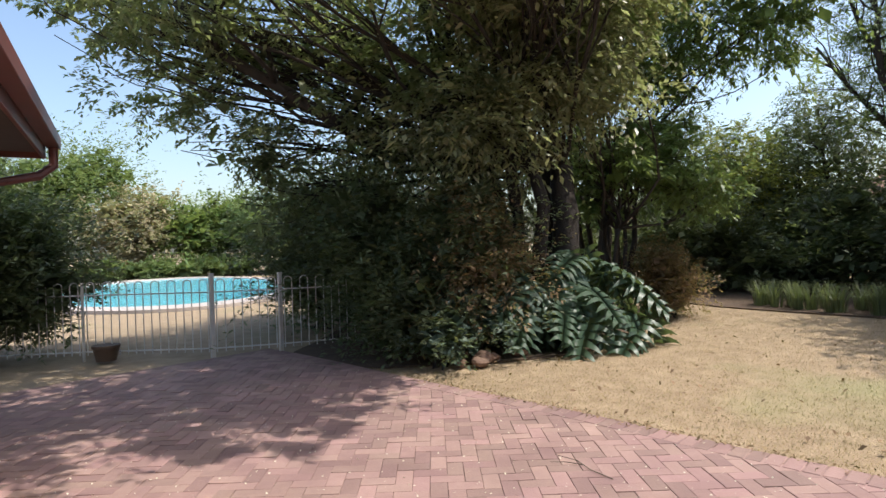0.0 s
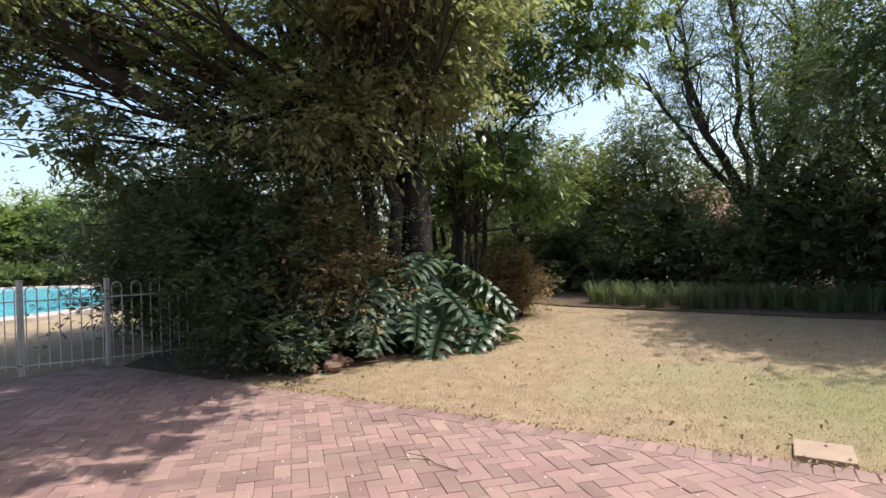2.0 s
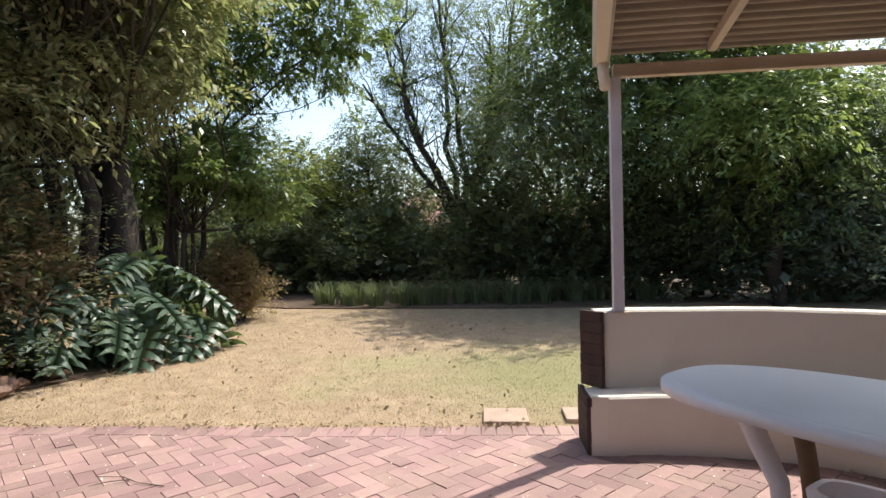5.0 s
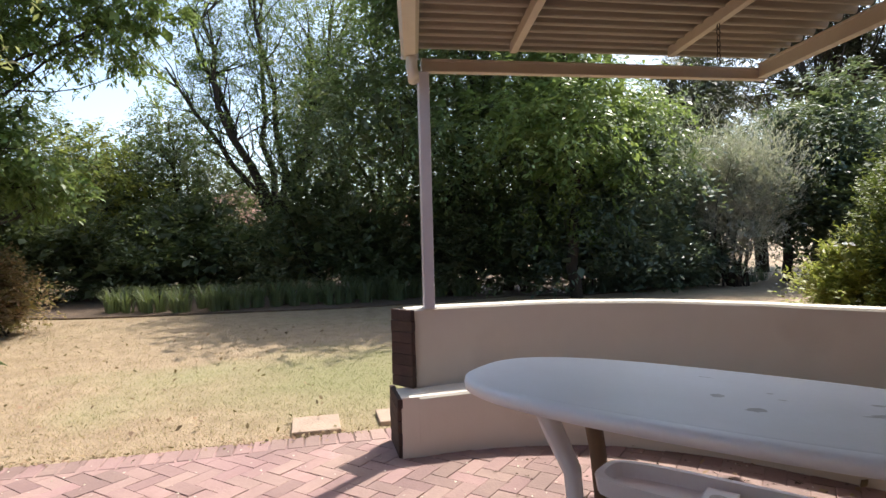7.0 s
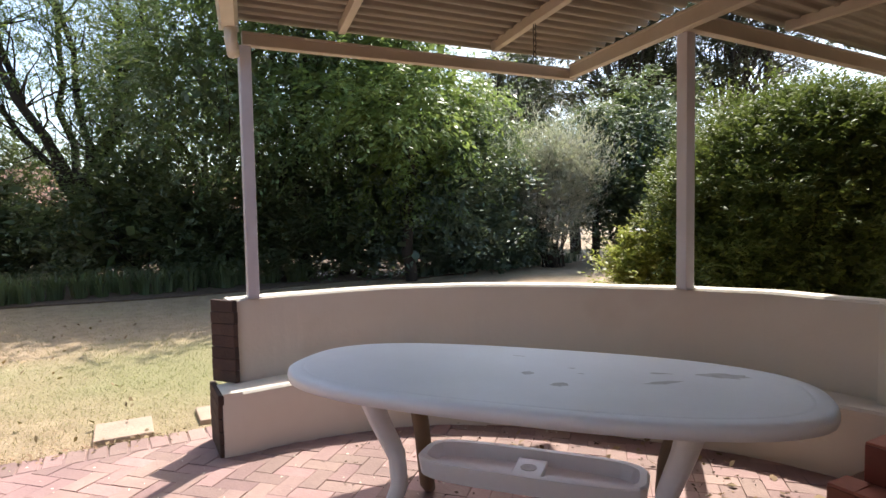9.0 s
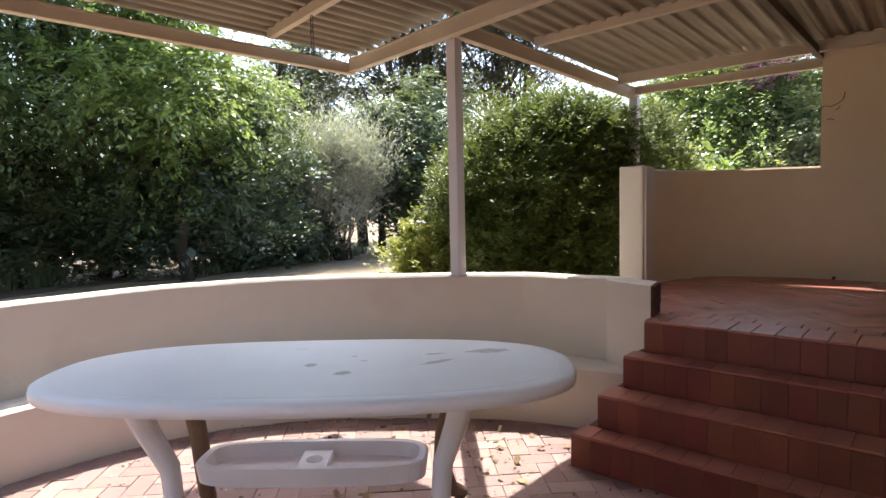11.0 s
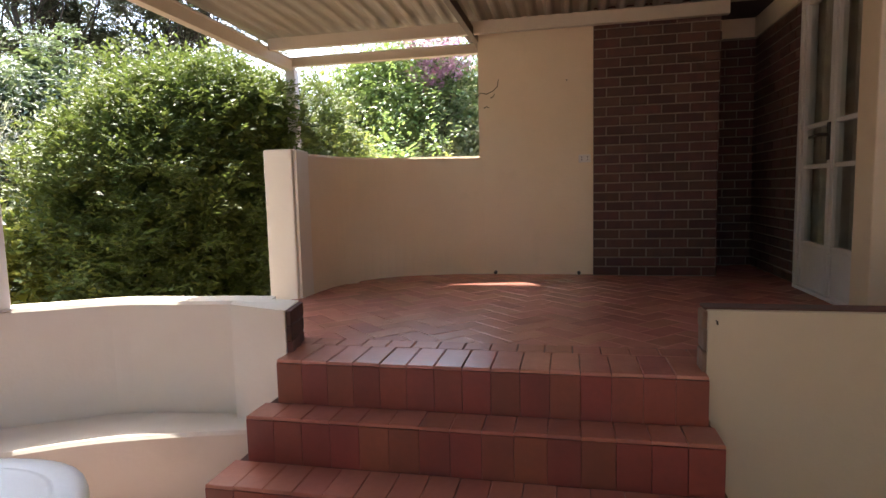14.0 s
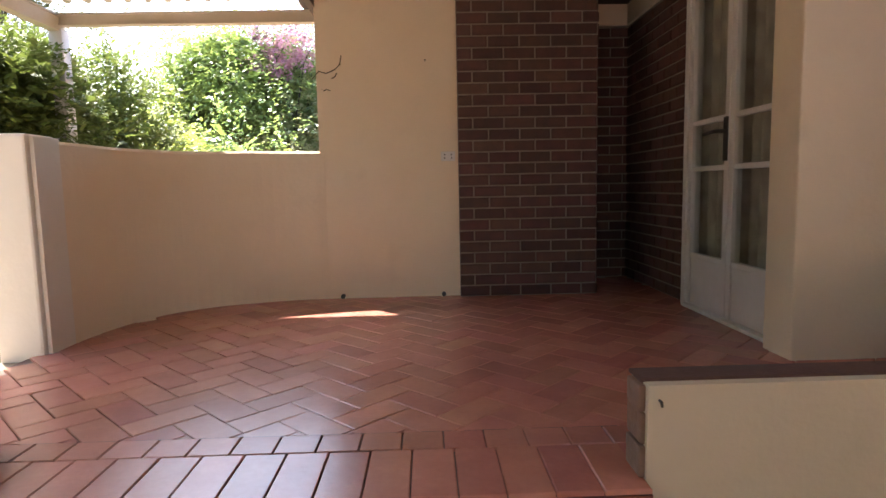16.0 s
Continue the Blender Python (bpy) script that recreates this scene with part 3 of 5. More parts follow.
# ---- parapet and house walls round the veranda ----
PAR_IN = curve_points([(2.04, -1.20), (2.02, -1.50), (1.95, -1.80), (1.76, -2.06), (1.42, -2.225), (1.05, -2.287)])
PAR_TOP = 1.575
parapet = tagged(new("wall_parapet"), "curved plastered parapet with a square end pier", "wall", kind="structure")
swept("wall_body", offset_line(PAR_IN, 0.0), offset_line(PAR_IN, 0.17), -0.1, PAR_TOP, HOUSE_WALL, parapet, 0.006)
boxed("pier", (2.05, -1.36, -0.1), (2.235, -1.17, PAR_TOP + 0.02), LOW_WALL, parapet, 0.012, "pale plastered end pier")
boxed("pier_inner", (2.032, -1.36, FLOOR - 0.02), (2.0502, -1.195, PAR_TOP + 0.012), LOW_WALL, parapet, 0.004)

wall_back = tagged(new("wall_south"), "yellow cream plastered house wall", "wall", kind="structure")
boxed("wall_body", (0.27, -2.46, -0.1), (1.09, -2.2855, 2.75), HOUSE_WALL, wall_back)


def brick_wall(name, origin, along, normal, width, z0, z1, label):
    """Stretcher-bond face bricks in front of recessed mortar."""
    w = tagged(new(name), label, "wall", kind="structure")
    o, a, nrm = Vector(origin), Vector(along), Vector(normal)
    bl, bh, jt = 0.173, 0.056, 0.010
    ang = math.degrees(math.atan2(a.y, a.x))
    m = Matrix.Translation(o) @ pose(0, 0, 0, 0, 0, ang)
    flip = 1 if (m.to_3x3() @ Vector((0, 1, 0))).dot(nrm) > 0 else -1
    bm = bmesh.new()
    box(bm, 0, width, min(-0.18 * flip, -0.006 * flip), max(-0.18 * flip, -0.006 * flip), z0 - 0.75, z1)
    ob = part("mortar", bm, MORTAR, w)
    ob.matrix_local = m
    meshes = {}
    r, z = 0, z0 + 0.006
    while z + bh < z1:
        x = -(r % 2) * (bl + jt) / 2
        while x < width:
            x0, x1 = max(x, 0.001), min(x + bl, width - 0.001)
            if x1 - x0 > 0.02:
                key = round(x1 - x0, 3)
                if key not in meshes:
                    meshes[key] = tile_mesh("brick", key, bh, 0.022, BRICK, 0.005)
                piece("brick", meshes[key], w, m @ Matrix.Translation(((x0 + x1) / 2, flip * (-0.016 + rng.uniform(-0.002, 0.002)), z + bh / 2)) @ pose(0, 0, 0, -90 * flip, 0, 0))
            x += bl + jt
        z += bh + jt
        r += 1
    return w


brick_wall("wall_brick_pier", (0.27, -2.235, 0), (-1, 0, 0), (0, 1, 0), 0.82, FLOOR, 2.62, "dark red face-brick chimney breast")
brick_wall("wall_brick_return", (-0.55, -2.24, 0), (0, -1, 0), (-1, 0, 0), 0.62, FLOOR, 2.42, "dark red face-brick return of the recess")
brick_wall("wall_brick_recess", (-0.55, -2.86, 0), (-1, 0, 0), (0, 1, 0), 0.40, FLOOR, 2.42, "dark red face brick at the back of the recess")
brick_wall("wall_brick_side", (-0.94, -2.86, 0), (0, 1, 0), (1, 0, 0), 0.99, FLOOR, 2.42, "dark red face-brick wall beside the glazed door")
wall_lintel = tagged(new("wall_lintel"), "cream plastered band above the face brick", "wall", kind="structure")
boxed("band_side", (-1.15, -2.86, 2.42), (-0.93, -0.99, 2.56), HOUSE_WALL, wall_lintel, 0.004)
boxed("band_back", (-1.15, -3.05, 2.42), (-0.545, -2.85, 2.56), HOUSE_WALL, wall_lintel, 0.004)
wall_house = tagged(new("wall_west"), "yellow cream plastered house wall beside the glazed door", "wall", kind="structure")
boxed("wall_body", (-3.6, -1.0, -0.1), (-0.85, -0.82, 2.75), HOUSE_WALL, wall_house, 0.01)
# Unseen wall, added to keep sky light off the retaining wall.
boxed("wall_yard", (-1.40, -0.81, -0.1), (-1.20, 4.6, 2.50), HOUSE_WALL, wall_house, 0.01)
# Unseen room walls, added to close the house behind the door in dim colour.
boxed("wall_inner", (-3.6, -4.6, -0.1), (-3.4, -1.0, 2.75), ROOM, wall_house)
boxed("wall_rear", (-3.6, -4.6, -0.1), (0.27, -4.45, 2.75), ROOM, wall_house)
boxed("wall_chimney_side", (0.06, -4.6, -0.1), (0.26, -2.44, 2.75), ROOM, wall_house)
boxed("wall_over_brick", (-0.90, -2.40, 2.56), (0.27, -2.25, 2.75), HOUSE_WALL, wall_house)

# house eave over the veranda
eave = tagged(new("eave_veranda"), "dark boarded house eave above the veranda", "eave", kind="structure")
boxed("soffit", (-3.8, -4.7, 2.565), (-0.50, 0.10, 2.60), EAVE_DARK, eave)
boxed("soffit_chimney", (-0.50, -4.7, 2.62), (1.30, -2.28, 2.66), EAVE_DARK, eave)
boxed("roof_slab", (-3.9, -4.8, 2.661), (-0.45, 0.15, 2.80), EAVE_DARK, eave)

# ---- glazed steel double door ----
glass = bpy.data.materials.new("pane glass")
glass.use_nodes = True
gt = glass.node_tree
gt.nodes.remove(gt.nodes["Principled BSDF"])
clear, gloss, blend = (gt.nodes.new("ShaderNode" + k) for k in ("BsdfTransparent", "BsdfGlossy", "MixShader"))
clear.inputs[0].default_value = (0.9, 0.92, 0.9, 1)
gloss.inputs["Roughness"].default_value = 0.03
blend.inputs[0].default_value = 0.05
for a, b in ((clear.outputs[0], blend.inputs[1]), (gloss.outputs[0], blend.inputs[2]), (blend.outputs[0], gt.nodes["Material Output"].inputs["Surface"])):
    gt.links.new(a, b)
door = tagged(new("door_1"), "closed white steel double door with clear glass panes", "door", kind="structure")
DX = -0.935
for nm, y0, y1 in (("frame_post", -1.875, -1.835), ("frame_post", -1.01, -0.97)):
    boxed(nm, (DX - 0.05, y0, FLOOR), (DX + 0.03, y1, 2.42), WHITE_PAINT, door, 0.004)
boxed("frame_head", (DX - 0.05, -1.835, 2.375), (DX + 0.03, -1.01, 2.42), WHITE_PAINT, door, 0.004)
boxed("sill", (DX - 0.05, -1.835, FLOOR), (DX + 0.045, -1.01, FLOOR + 0.018), WHITE_PAINT, door, 0.004)
for y0, y1 in ((-1.832, -1.424), (-1.418, -1.013)):
    leaf = new("door_leaf")
    leaf.parent = door
    for a, b in ((y0, y0 + 0.038), (y1 - 0.038, y1)):
        boxed("stile", (DX - 0.022, a, FLOOR + 0.02), (DX + 0.022, b, 2.372), WHITE_PAINT, leaf, 0.004)
    boxed("kick_panel", (DX - 0.015, y0 + 0.038, FLOOR + 0.02), (DX + 0.015, y1 - 0.038, FLOOR + 0.265), WHITE_PAINT, leaf, 0.004)
    zs = (FLOOR + 0.265, 1.40, 1.63, 2.335)
    for z in zs:
        boxed("rail", (DX - 0.018, y0 + 0.038, z), (DX + 0.018, y1 - 0.038, z + 0.024), WHITE_PAINT, leaf, 0.004)
    for za, zb in zip(zs, zs[1:]):
        pane = boxed("pane", (DX - 0.003, y0 + 0.038, za + 0.024), (DX + 0.003, y1 - 0.038, zb), glass, leaf)
        pane.visible_shadow = False
boxed("lock_plate", (DX + 0.022, -1.462, 1.44), (DX + 0.030, -1.428, 1.64), BLACK, door, 0.003, "black lock plate")
bm = bmesh.new()
tube(bm, [(DX + 0.03, -1.445, 1.575), (DX + 0.07, -1.445, 1.575), (DX + 0.075, -1.46, 1.575), (DX + 0.075, -1.56, 1.568)], [0.009, 0.009, 0.009, 0.007], 8)
part("door_handle", bm, BLACK, door, "black lever handle")
curtain = thing("curtain", -1.03, -1.42, FLOOR + 0.04, "grey-brown curtain hanging behind the glazed door", "curtain")
bm = bmesh.new()
prev = None
for i in range(100):
    y = -0.46 + i * 0.0093
    x = 0.03 * math.sin(i * 0.75) + 0.01 * math.sin(i * 0.31)
    cur = [bm.verts.new((x, y, z)) for z in (0, 1.68)]
    if prev:
        bm.faces.new((prev[0], cur[0], cur[1], prev[1]))
    prev = cur
part("cloth", bm, CURTAIN, curtain, smooth=True)

# ---- veranda roof: posts, beams, corrugated sheet, gutter ----
def roof_z(y):
    return 2.60 - (0.021 * y if y > 0 else -0.03 * y)   # underside of the sheet, falling both ways


SK = -0.18  # the gutter edge and the cross beam run askew by this much
roof = tagged(new("roof_veranda"), "cream corrugated metal roof on painted steel beams", "roof", kind="structure")


def sheet(name, x0, x1, ya, yb):
    """Corrugated sheet whose flutes run along y; ya, yb: ends as functions of x."""
    bm = bmesh.new()
    prev = None
    pitch, n = 0.12, 12
    steps_n = int((x1 - x0) / pitch * n)
    for i in range(steps_n + 1):
        x = x0 + (x1 - x0) * i / steps_n
        ph = (x / pitch) % 1.0
        w = 0.02 * max(-1, min(1, 0.55 + 2.4 * math.sin(2 * math.pi * ph)))
        cur = []
        for y in (ya(x), yb(x)):
            cur.append(bm.verts.new((x, y, roof_z(y) + w)))
        for y in (yb(x), ya(x)):
            cur.append(bm.verts.new((x, y, roof_z(y) + w + 0.003)))
        if prev:
            for k in range(4):
                bm.faces.new((prev[k], cur[k], cur[(k + 1) % 4], prev[(k + 1) % 4]))
        prev = cur
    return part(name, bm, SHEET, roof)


def gut_y(x):
    return 2.48 + SK * (x - 3.95)


def cross_y(x):
    return 0.02 + SK * (x - 3.9)


# The patio sheet's far west stretch is unseen, added to block sky light.
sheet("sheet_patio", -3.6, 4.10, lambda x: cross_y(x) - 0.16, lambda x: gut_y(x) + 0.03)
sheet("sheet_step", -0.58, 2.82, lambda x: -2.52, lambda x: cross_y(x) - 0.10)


def beam(name, a, b, w, h, mat=None, parent=None, drop=0.0, drop_b=None, lip=0.0):
    """A straight beam below the sheet between two places of the plan."""
    a, b = Vector((*a, roof_z(a[1]) - drop)), Vector((*b, roof_z(b[1]) - (drop if drop_b is None else drop_b)))
    d = b - a
    bm = bmesh.new()
    box(bm, 0, d.length, -w / 2 + lip, w / 2 - lip, -h, 0, 0.004)
    if lip:
        for z in (-h - 0.004, -0.012):
            box(bm, 0, d.length, -w / 2, w / 2, z, z + 0.014, 0.003)
    ob = part(name, bm, mat or BEAM_PAINT, parent or roof)
    ob.matrix_local = Matrix.Translation(a) @ d.to_track_quat("X", "Z").to_matrix().to_4x4()
    return ob


P1, P2, P3 = (4.05, 2.43), (2.805, 0.09), (2.66, -2.48)
beam("edge_beam", (4.03, gut_y(4.03) - 0.02), (3.93, cross_y(3.9) - 0.05), 0.06, 0.075, drop=0.10, drop_b=0.142, lip=0.008)
beam("cross_beam", (3.90, cross_y(3.9)), (-3.4, cross_y(-3.4)), 0.06, 0.095, drop=0.115, lip=0.008)
beam("side_beam", (2.76, 0.2), (2.66, -2.52), 0.06, 0.095, drop=0.085, drop_b=0.105, lip=0.008)
beam("back_beam", (2.69, -2.48), (1.0, -2.48), 0.06, 0.068, drop=0.095, lip=0.008)
beam("wall_beam", (2.66, -2.12), (-0.57, -2.12), 0.05, 0.085, drop=0.042)
beam("purlin", (3.93, 1.86), (-3.4, 1.86 + 1.32), 0.045, 0.065, drop=0.012)
beam("purlin", (3.92, 0.73), (-3.4, 0.73 + 1.32), 0.045, 0.065, drop=0.012)
beam("purlin", (2.70, -0.75), (-0.5, -0.55), 0.045, 0.065, drop=0.012)
beam("tie_beam", (1.10, -2.46), (1.18, 0.45), 0.04, 0.06, BROWN_METAL, drop=0.075)


def post(x, y, z0, w, name="post"):
    t = thing(name, x, y, z0, "square painted steel roof post", "post", "veranda posts")
    bm = bmesh.new()
    top = roof_z(y) - (0.176 if y > 2 else 0.19)
    box(bm, -w / 2, w / 2, -w / 2, w / 2, 0, top - z0, 0.006)
    part("shaft", bm, POST_PAINT, t)
    bm = bmesh.new()
    box(bm, -w * 0.62, w * 0.62, -w * 0.62, w * 0.62, 0, 0.008, 0.002)
    part("base_plate", bm, POST_PAINT, t)
    return t


post(*P1, WALL_TOP - 0.003, 0.068)
post(*P2, WALL_TOP - 0.003, 0.075)
post(*P3, -0.03, 0.08)

# gutter and downpipe bend at the roof's outer corner
gutter = thing("gutter", 3.99, gut_y(3.99) + 0.05, 2.49, "cream metal gutter along the roof edge with a short outlet", "gutter")
bm = bmesh.new()
gl = 7.4
ringp = [(-0.055, 0.05), (-0.055, -0.02), (-0.035, -0.055), (0.035, -0.055), (0.055, -0.02), (0.055, 0.055), (0.048, 0.055), (0.048, -0.018), (0.03, -0.048), (-0.03, -0.048), (-0.048, -0.018), (-0.048, 0.05)]
ends = []
for s in (0.0, gl):
    ends.append([bm.verts.new((-s, p - SK * s, q)) for p, q in ringp])
for k in range(12):
    bm.faces.new((ends[0][k], ends[0][(k + 1) % 12], ends[1][(k + 1) % 12], ends[1][k]))
part("trough", bm, GUTTER, gutter)
bm = bmesh.new()
box(bm, -0.004, 0.004, -0.056, 0.056, -0.056, 0.056, 0.002)
part("stop_end", bm, GUTTER, gutter)
bm = bmesh.new()
tube(bm, [(-0.06, 0, -0.04), (-0.06, 0, -0.12), (-0.05, -0.01, -0.16), (-0.01, -0.02, -0.19)], [0.036, 0.036, 0.036, 0.036], 12)
part("outlet", bm, GUTTER, gutter, smooth=True)

# hanging chain by the outer corner
chain = thing("chain", 3.30, 0.845, 2.37, "short rusty chain hanging from the roof", "chain")
for k in range(7):
    bm = bmesh.new()
    pts = [(0.011 * math.cos(a), 0, 0.02 * math.sin(a)) for a in (2 * math.pi * i / 10 for i in range(11))]
    tube(bm, pts, [0.003] * 11, 5)
    ob = part("chain_link", bm, BLACK, chain)
    ob.matrix_local = pose(0, 0, 0.12 - k * 0.034, 0, 0, 90 * (k % 2))

# wall socket, nail and drain holes
sock = thing("wall_socket", 0.33, -2.283, 1.53, "small white double wall socket on the plaster", "socket")
bm = bmesh.new()
box(bm, -0.042, 0.042, 0, 0.012, -0.028, 0.028, 0.004)
part("face_plate", bm, WHITE_PAINT, sock)
for dx in (-0.02, 0.02):
    for dz in (-0.01, 0.01):
        bm = bmesh.new()
        box(bm, dx - 0.004, dx + 0.004, 0.011, 0.0135, dz - 0.004, dz + 0.004)
        part("socket_hole", bm, BLACK, sock)


nail = thing("nail", 0.454, -2.2855, 2.085, "rusty nail in the plastered wall", "nail")
bm = bmesh.new()
tube(bm, [(0, -0.01, 0), (0, 0.02, 0.002)], [0.004, 0.004], 6)
part("shank", bm, BLACK, nail)
screw = thing("wall_hook", -0.036, 0.0, 0.872, "rusty hook at the top of the retaining wall", "hook")
bm = bmesh.new()
tube(bm, [(0, -0.01, 0), (0, 0.012, 0), (0, 0.016, -0.010)], [0.0035, 0.0035, 0.003], 6)
part("shank", bm, BLACK, screw)


def creeper():
    t = thing("creeper", 1.0, -2.283, 2.02, "withered creeper tendrils stuck to the plaster", "plant")
    for path in (((0.03, 0.004, 0.0), (-0.02, 0.006, 0.02), (-0.05, 0.004, 0.05), (-0.06, 0.004, 0.10)), ((0.05, 0.004, -0.10), (0.03, 0.006, -0.09), (0.01, 0.004, -0.10)), ((0.0, 0.004, -0.03), (-0.02, 0.006, -0.02), (-0.03, 0.004, 0.0)), ((0.11, 0.01, -0.03), (0.07, 0.02, 0.01), (0.03, 0.006, 0.0))):
        bm = bmesh.new()
        tube(bm, path, [0.003] * len(path), 5)
        part("tendril", bm, BARK, t)
    pts = np.array([(-0.05, 0.008, 0.05), (-0.06, 0.008, 0.08), (-0.045, 0.008, 0.06), (0.03, 0.008, -0.09), (0.045, 0.008, -0.095), (-0.01, 0.008, -0.02)])
    for k in range(len(pts)):
        leaf_cloud("dry_leaf", pts[k : k + 1], 0.022, DRY_LEAF, t)
    return t


creeper()
for x, y in ((0.98, -2.272), (0.37, -2.275)):
    d = thing("drain_outlet", x, y, FLOOR + 0.015, "small dark drain outlet at the wall's foot", "drain", "drain outlets")
    bm = bmesh.new()
    tube(bm, [(0, -0.02, 0), (0, 0.012, -0.002)], [0.013, 0.013], 10)
    part("spout", bm, BLACK, d)

# ---- plastic garden table ----
def table():
    t = thing("garden_table", 2.20, 1.75, 0, "white oval plastic garden table with a stained top", "table", rz=40)
    L, W = 1.02, 0.45

    def outline(z, k, n=64):
        out = []
        for i in range(n):
            a = 2 * math.pi * i / n
            c, s = math.cos(a), math.sin(a)
            e = 2.7
            r = (abs(c) ** e + abs(s) ** e) ** (-1 / e)
            out.append(((L - k) * r * c, (W - k) * r * s, z))
        return out

    bm = bmesh.new()
    rings = [outline(z, k) for z, k in ((0.722, 0.075), (0.7225, 0.07), (0.7208, 0.066), (0.7208, 0.060), (0.722, 0.056), (0.7215, 0.02), (0.714, 0.004), (0.70, 0.0), (0.675, 0.003), (0.672, 0.012), (0.695, 0.016), (0.700, 0.04))]
    vs = [[bm.verts.new(p) for p in r] for r in rings]
    for a, b in zip(vs, vs[1:]):
        for k in range(64):
            bm.faces.new((a[k], a[(k + 1) % 64], b[(k + 1) % 64], b[k]))
    bm.faces.new(vs[0][::-1])
    bm.faces.new(vs[-1])
    part("tabletop", bm, PLASTIC, t, smooth=True)
    for x, y, rx, ry, turn in ((0.0, 0.0, 0.024, 0.024, 0), (-0.50, -0.02, 0.06, 0.02, 30), (-0.48, -0.14, 0.045, 0.012, 5), (-0.70, -0.17, 0.08, 0.028, 8), (-0.15, -0.12, 0.014, 0.006, 0), (-0.2, -0.05, 0.014, 0.005, 0), (0.10, -0.26, 0.03, 0.005, 0), (-0.14, 0.12, 0.035, 0.02, 15)):
        bm = bmesh.new()
        m = 18
        ring = [bm.verts.new((rx * (1 + 0.9 * noise.noise((i * 0.9, x * 9, y * 7))) * math.cos(2 * math.pi * i / m), ry * (1 + 0.9 * noise.noise((i * 1.3, x * 5, 3))) * math.sin(2 * math.pi * i / m), 0)) for i in range(m)]
        bm.faces.new(ring)
        ob = part("stain", bm, GRIME, t)
        ob.matrix_local = pose(x, y, 0.7232, 0, 0, turn)
    # two pairs of splayed legs on a tray
    for sx in (-1, 1):
        for sy in (-1, 1):
            bm = bmesh.new()
            path = [(sx * 0.60, sy * 0.22, 0.70), (sx * 0.56, sy * 0.18, 0.54), (sx * 0.51, sy * 0.13, 0.38), (sx * 0.50, sy * 0.13, 0.26), (sx * 0.53, sy * 0.22, 0.11), (sx * 0.58, sy * 0.36, 0.02)]
            tube(bm, path, [0.050, 0.042, 0.038, 0.037, 0.035, 0.032], 8)
            part("leg", bm, PLASTIC if sy > 0 else LEG_BROWN, t, "" if sy > 0 else "brown leg", smooth=True)
    bm = bmesh.new()
    def ring(hx, hy, z, n=40):
        out = []
        for i in range(n):
            a = 2 * math.pi * i / n
            c, s = math.cos(a), math.sin(a)
            r = (abs(c) ** 4 + abs(s) ** 4) ** -0.25
            out.append(bm.verts.new((hx * r * c, hy * r * s, z)))
        return out
    rr = [ring(0.44, 0.13, 0.295), ring(0.45, 0.14, 0.362), ring(0.44, 0.14, 0.37), ring(0.415, 0.115, 0.37), ring(0.40, 0.10, 0.315)]
    for a, b in zip(rr, rr[1:]):
        for k in range(40):
            bm.faces.new((a[k], a[(k + 1) % 40], b[(k + 1) % 40], b[k]))
    bm.faces.new(rr[0][::-1])
    bm.faces.new(rr[-1])
    part("tray", bm, PLASTIC, t)
    bm = bmesh.new()
    box(bm, -0.06, 0.06, -0.09, 0.09, 0.316, 0.345, 0.006)
    pole = part("pole_socket", bm, PLASTIC, t)
    bm = bmesh.new()
    tube(bm, [(0, 0, 0.3455), (0, 0, 0.347)], [0.032, 0.032], 20)
    part("socket_hole", bm, GRIME, pole)
    return t


table()
# ---- the garden: shrubs, trees, neighbours ----
def eye_at(az, dist):
    """A place of the garden by bearing (degrees from +y towards +x) and distance from the patio's corner."""
    return 0.2 + dist * math.sin(radians(az)), 3.3 + dist * math.cos(radians(az))


# the big dark tree on the bed and its undergrowth
tree("evergreen_tree", (7.9, 8.9), [(6.4, 9.8, 5.2, 2.4, 2.0, 2.0), (4.6, 10.8, 4.8, 1.8, 1.6, 1.3), (3.2, 11.0, 4.6, 1.3, 1.3, 0.8), (7.6, 8.8, 5.2, 1.3, 1.1, 1.2), (8.6, 9.6, 6.2, 2.0, 2.0, 1.6), (6.0, 9.0, 3.9, 1.2, 0.9, 1.3), (5.2, 10.2, 3.6, 1.3, 1.1, 1.0),
     (3.4, 6.3, 5.5, 1.3, 1.1, 0.8), (2.3, 7.4, 5.4, 1.1, 1.1, 0.7), (3.6, 8.0, 5.0, 1.4, 1.3, 0.9), (4.9, 6.6, 5.3, 1.4, 1.2, 1.0), (2.6, 9.4, 4.9, 1.2, 1.2, 0.8), (6.6, 10.4, 3.0, 1.2, 1.2, 1.2), (4.2, 11.6, 3.1, 0.9, 0.9, 0.8), (3.5, 12.0, 3.9, 0.9, 0.9, 0.8), (2.9, 12.2, 4.7, 0.6, 0.6, 0.5), (4.9, 11.4, 2.3, 0.8, 0.8, 0.9), (2.5, 12.0, 4.6, 0.8, 0.8, 0.6), (2.0, 12.1, 5.3, 0.7, 0.7, 0.5), (5.1, 5.9, 5.2, 1.0, 0.9, 0.6), (4.6, 5.2, 5.4, 0.9, 0.8, 0.5)],
     92000, 0.10, EVERGREEN_LEAF, 0.25, "large dark evergreen tree over the paving", bark=BARK_SHADED, thick=3, droop=0.2, stems=3, per=55, spread=0.15, hollow=0.35, twigs=6, fork_z=2.6, fill=0.012, core_size=0.24)
